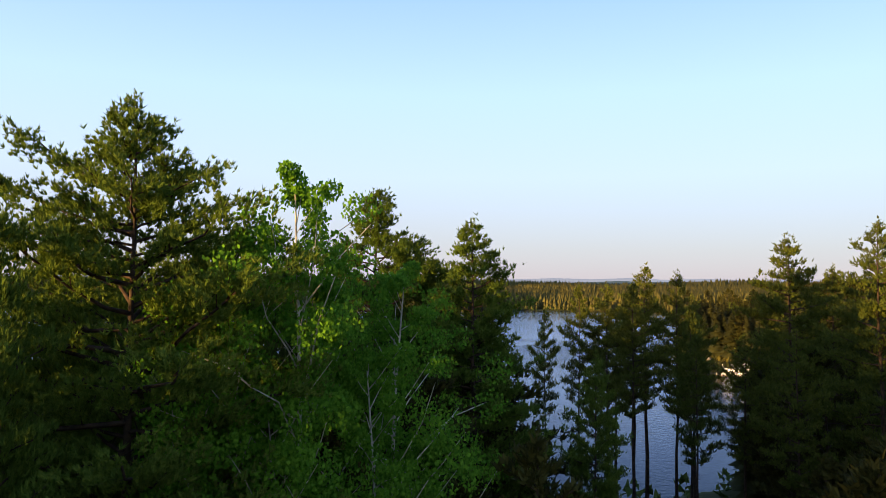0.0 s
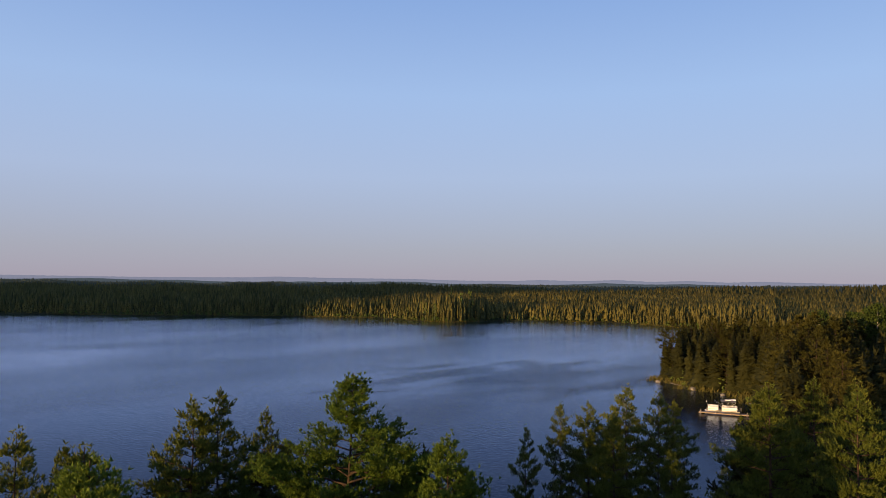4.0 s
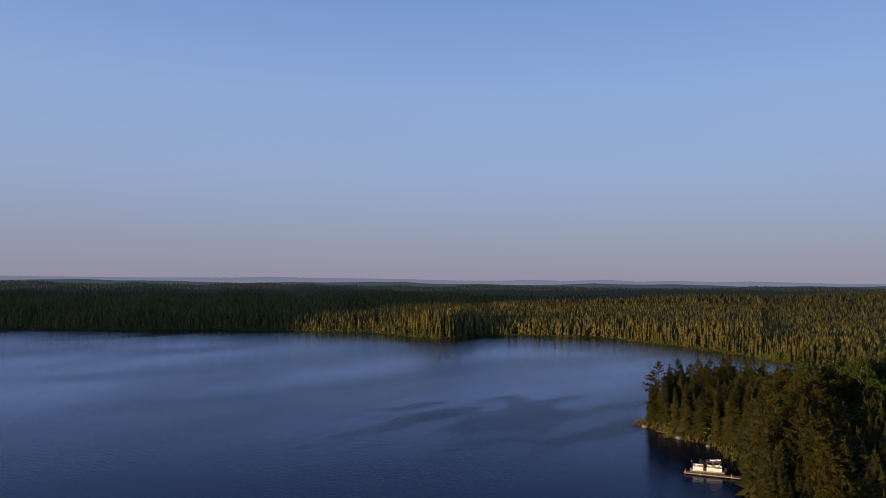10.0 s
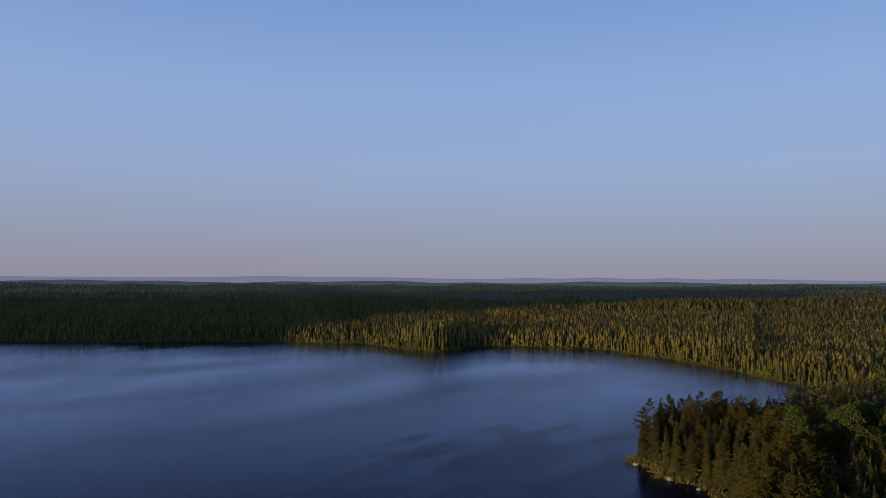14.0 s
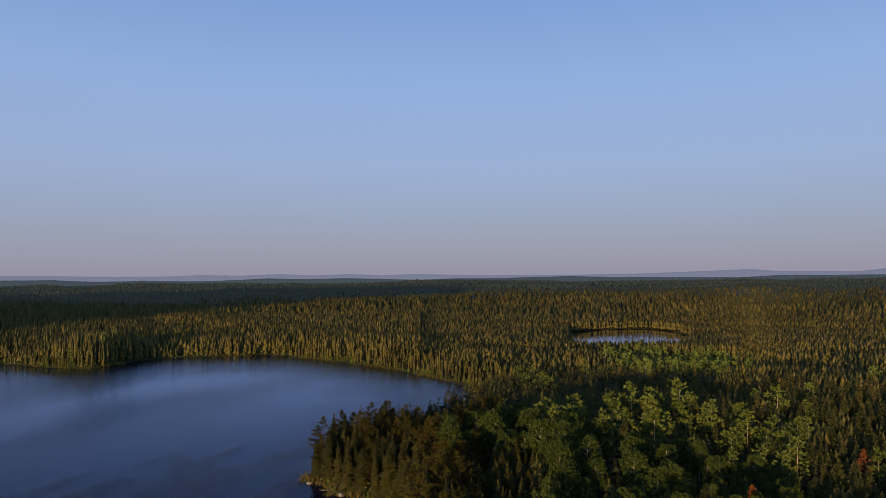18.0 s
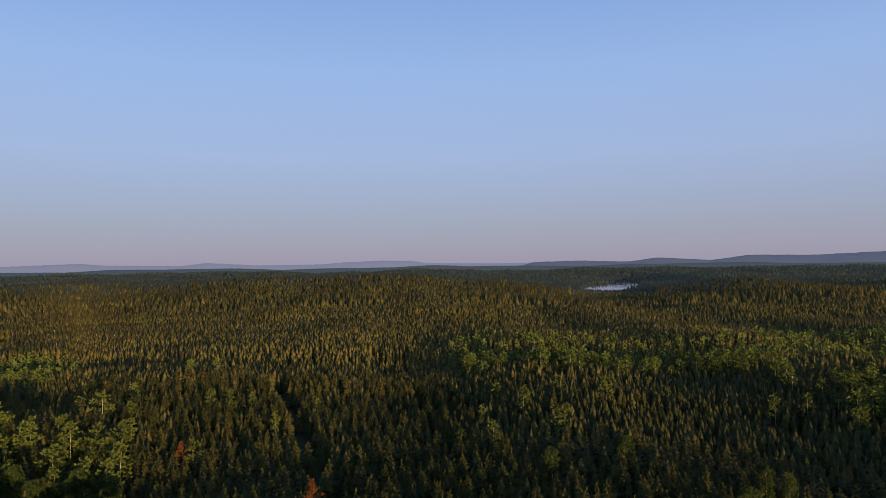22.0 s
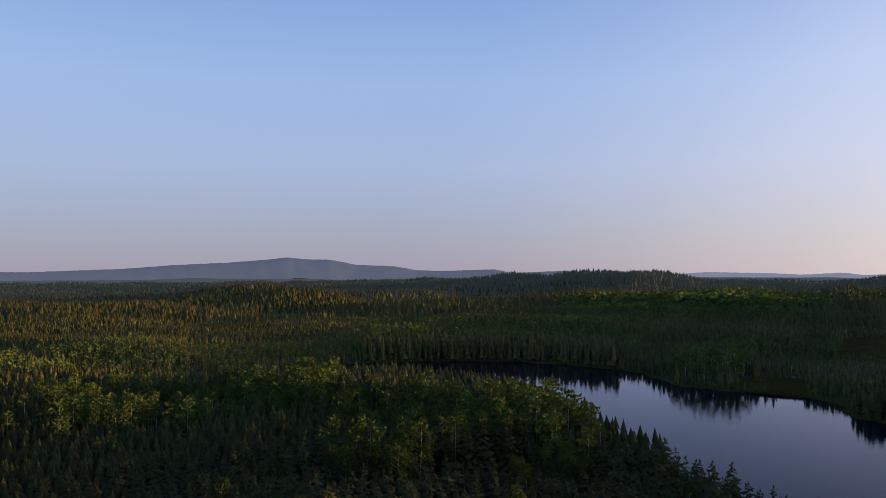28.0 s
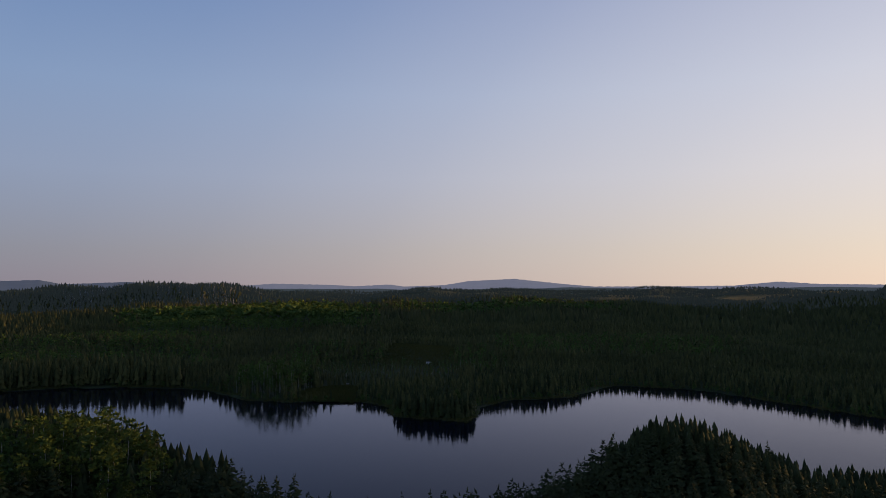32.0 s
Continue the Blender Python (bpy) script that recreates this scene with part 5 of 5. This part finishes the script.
for x, lean in ((-2.4, -0.3), (-1.2, 0.0), (0.2, 0.3), (1.2, 0.9)):
    pts = [(x * 0.4 - 0.3, -1.2, 1.22)] + [(x + 0.1 * lean, 1.2 * q, 2.38 - 0.16 * q * q) for q in arc] + [(x * 0.4 - 0.3, 1.2, 1.22)]
    solid("canopy_bow", lambda bm: rod(bm, pts, 0.02, 6), ALU, boat)


def canvas(bm):
    xs = np.linspace(-2.45, 0.25, 7)
    grid = [[bm.verts.new((x, 1.22 * q, 2.40 - 0.16 * q * q - 0.03 * math.sin((x + 2.45) * 2.6) ** 2)) for q in arc] for x in xs]
    for r0, r1 in zip(grid, grid[1:]):
        for k in range(len(arc) - 1):
            bm.faces.new((r0[k], r0[k + 1], r1[k + 1], r1[k]))
    bmesh.ops.solidify(bm, geom=bm.faces[:], thickness=0.03)


solid("canopy", canvas, GREY, boat, "faded grey canvas canopy")
for x, y in ((-1.9, -0.3), (-1.0, 0.35)):
    solid("cargo_bundle", lambda bm: box(bm, x - 0.5, x + 0.5, y - 0.3, y + 0.3, 2.41, 2.60, 0.07), VINYL, boat, "white bundle tied on the canopy")
motor = solid("outboard_motor", lambda bm: box(bm, -3.45, -3.0, -0.22, 0.22, 0.62, 1.15, 0.09), DARK, boat, "black outboard motor")
solid("motor_leg", lambda bm: box(bm, -3.35, -3.1, -0.07, 0.07, -0.35, 0.64, 0.03), DARK, motor)
mast = solid("flag_staff", lambda bm: rod(bm, [(2.55, 0.3, 1.2), (2.85, 0.32, 2.15)], 0.014, 6), ALU, boat)
solid("pennant", lambda bm: box(bm, 2.72, 2.84, 0.31, 0.33, 1.95, 2.15), VINYL, mast)
boat.matrix_world = pose(138.2, 48.0, 0.0, 0, 0, 108)

dock = tagged(new("dock"), "narrow weathered plank dock on posts reaching from the shore", "dock")
DL = 11.5
board = bpy.data.meshes.new("plank")
bm = bmesh.new()
box(bm, 0, 0.135, -0.62, 0.62, 0.30, 0.335, 0.006)
bm.to_mesh(board)
bm.free()
board.materials.append(DOCK_WOOD)
rng = np.random.default_rng(5)
for k in range(int(DL / 0.15)):
    p = part("plank", board, dock)
    p.location, p.rotation_euler = (k * 0.15, rng.normal(0, 0.012), rng.normal(0, 0.004)), (0, 0, rng.normal(0, 0.012))
for y in (-0.5, 0.5):
    solid("stringer", lambda bm: box(bm, 0, DL, y - 0.04, y + 0.04, 0.16, 0.298), DOCK_WOOD, dock)
    for x in np.arange(0.4, DL, 2.7):
        solid("post", lambda bm: rod(bm, [(x, y * 1.22, -1.0), (x, y * 1.22, 0.62 + 0.1 * math.sin(x * 3))], 0.06, 8), GREY_WOOD, dock)
dock.matrix_world = pose(138.0, 40.2, 0.0, 0, 0, 105)


def stone(x, y, r, seed):
    rng = np.random.default_rng(seed)
    bm = bmesh.new()
    bmesh.ops.create_icosphere(bm, subdivisions=3, radius=r)
    off = rng.uniform(0, 100, 3)
    for v in bm.verts:
        v.co *= 1 + 0.28 * noise.noise(v.co / r * 1.1 + Vector(off))
        v.co.z *= 0.62
    for q in bm.faces:
        q.smooth = True
    me = bpy.data.meshes.new("boulder")
    bm.to_mesh(me)
    bm.free()
    me.materials.append(STONE)
    ob = new("boulder", me)
    ob.location = (x, y, max(0.0, ground_z(x, y)) + r * 0.15)
    return tagged(ob, "rounded pale granite boulder at the waterline", "rock", "boulders along the shore")


for k, (x, y, r) in enumerate(((166.2, 66.0, 0.55), (164.8, 63.5, 0.8), (161.0, 55.5, 0.6), (172.5, 75.2, 0.7), (150.5, 46.6, 0.5), (-205, -352, 0.9), (-262, -433, 1.2))):
    stone(x, y, r, 300 + k)


def fallen_log(x, y, turn, ln, name="fallen_log"):
    s = Shape()
    q = np.linspace(0, 1, 6)
    s.tube(np.column_stack([q * ln, 0.1 * np.sin(q * 4), 0.15 + 0.9 * q]), 0.16 * (1 - 0.75 * q), 7, 0)
    for k in range(7):
        u = 0.35 + 0.09 * k
        s.tube([(u * ln, 0, 0.15 + 0.9 * u), (u * ln + 0.6, 0.7 * (-1) ** k, 0.5 + 0.9 * u)], [0.03, 0.008], 4, 0)
    v, f, _ = s.arrays()
    root = new(name, raw_mesh(name, v, f, [GREY_WOOD], smooth=True))
    root.matrix_world = pose(x, y, max(0.0, ground_z(x, y)), 0, 0, turn)
    return tagged(root, "bleached fallen tree trunk leaning over the water", "log")


fallen_log(167.8, 67.5, 165, 4.0)


# ---------------------------------------------------------------- small things in the clearing beyond the cove
def trailer(x, y, turn):
    WHITE, ROOF = painted("white_trailer_paint", (0.78, 0.78, 0.76), 0.35), painted("dark_trailer_trim", (0.06, 0.06, 0.065), 0.5)
    t = tagged(new("camper_trailer"), "small white camper trailer with a dark roof in a grassy clearing", "trailer")
    solid("body", lambda bm: box(bm, -1.6, 1.6, -0.95, 0.95, 0.45, 2.05, 0.16), WHITE, t)
    solid("roof", lambda bm: box(bm, -1.45, 1.45, -0.86, 0.86, 2.054, 2.14, 0.03), ROOF, t, "dark roof panel")
    for side in (-1, 1):
        w = solid("window", lambda bm: box(bm, -1.0, -0.1, side * 0.955 - 0.012, side * 0.955 + 0.012, 1.15, 1.70, 0.008), ROOF, t, "dark side window")
        solid("window_frame", lambda bm: box(bm, -1.05, -0.05, side * 0.967 - 0.01, side * 0.967 + 0.01, 1.08, 1.13), ALU, w)
        wh = solid("wheel", lambda bm: rod(bm, [(0.1, side * 0.72, 0.32), (0.1, side * 0.93, 0.32)], 0.32, 18), ROOF, t, "black rubber wheel")
        solid("hub", lambda bm: rod(bm, [(0.1, side * 0.925, 0.32), (0.1, side * 0.955, 0.32)], 0.14, 12), ALU, wh)
    d = solid("door", lambda bm: box(bm, 0.55, 1.2, 0.948, 0.972, 0.55, 1.85, 0.01), WHITE, t)
    solid("door_handle", lambda bm: box(bm, 0.62, 0.70, 0.972, 1.0, 1.15, 1.20), ALU, d)
    solid("drawbar", lambda bm: rod(bm, [(1.5, 0.0, 0.42), (2.6, 0.0, 0.42)], 0.04), ALU, t)
    solid("jockey_wheel", lambda bm: rod(bm, [(2.45, 0.0, 0.0), (2.45, 0.0, 0.46)], 0.035), ALU, t)
    t.matrix_world = pose(x, y, ground_z(x, y), 0, 0, turn)


def dinghy(x, y, turn):
    t = tagged(new("dinghy"), "upturned white dinghy on the grassy bank", "boat")
    bm = bmesh.new()
    rows = []
    for u in np.linspace(-1, 1, 11):
        half = 0.55 * (1 - max(0.0, u) ** 2.2) ** 0.6 * (1 - 0.25 * max(0.0, -u)) + 0.01
        rows.append([bm.verts.new((1.3 * u, half * math.cos(a), 0.02 + 0.48 * math.sin(a) ** 0.8 * (0.35 + half))) for a in np.linspace(0, math.pi, 9)])
    for r0, r1 in zip(rows, rows[1:]):
        for k in range(8):
            bm.faces.new((r0[k], r0[k + 1], r1[k + 1], r1[k]))
    bm.faces.new(rows[0])
    bmesh.ops.recalc_face_normals(bm, faces=bm.faces)
    me = bpy.data.meshes.new("hull")
    bm.to_mesh(me)
    bm.free()
    me.materials.append(VINYL)
    part("hull", me, t, "white glass-fibre hull")
    solid("keel", lambda bm: box(bm, -1.2, 0.9, -0.025, 0.025, 0.40, 0.47, 0.008), GREY, t)
    t.matrix_world = pose(x, y, ground_z(x, y), 0, 0, turn)


trailer(-296, -398, 150)
dinghy(-188, -336, 35)
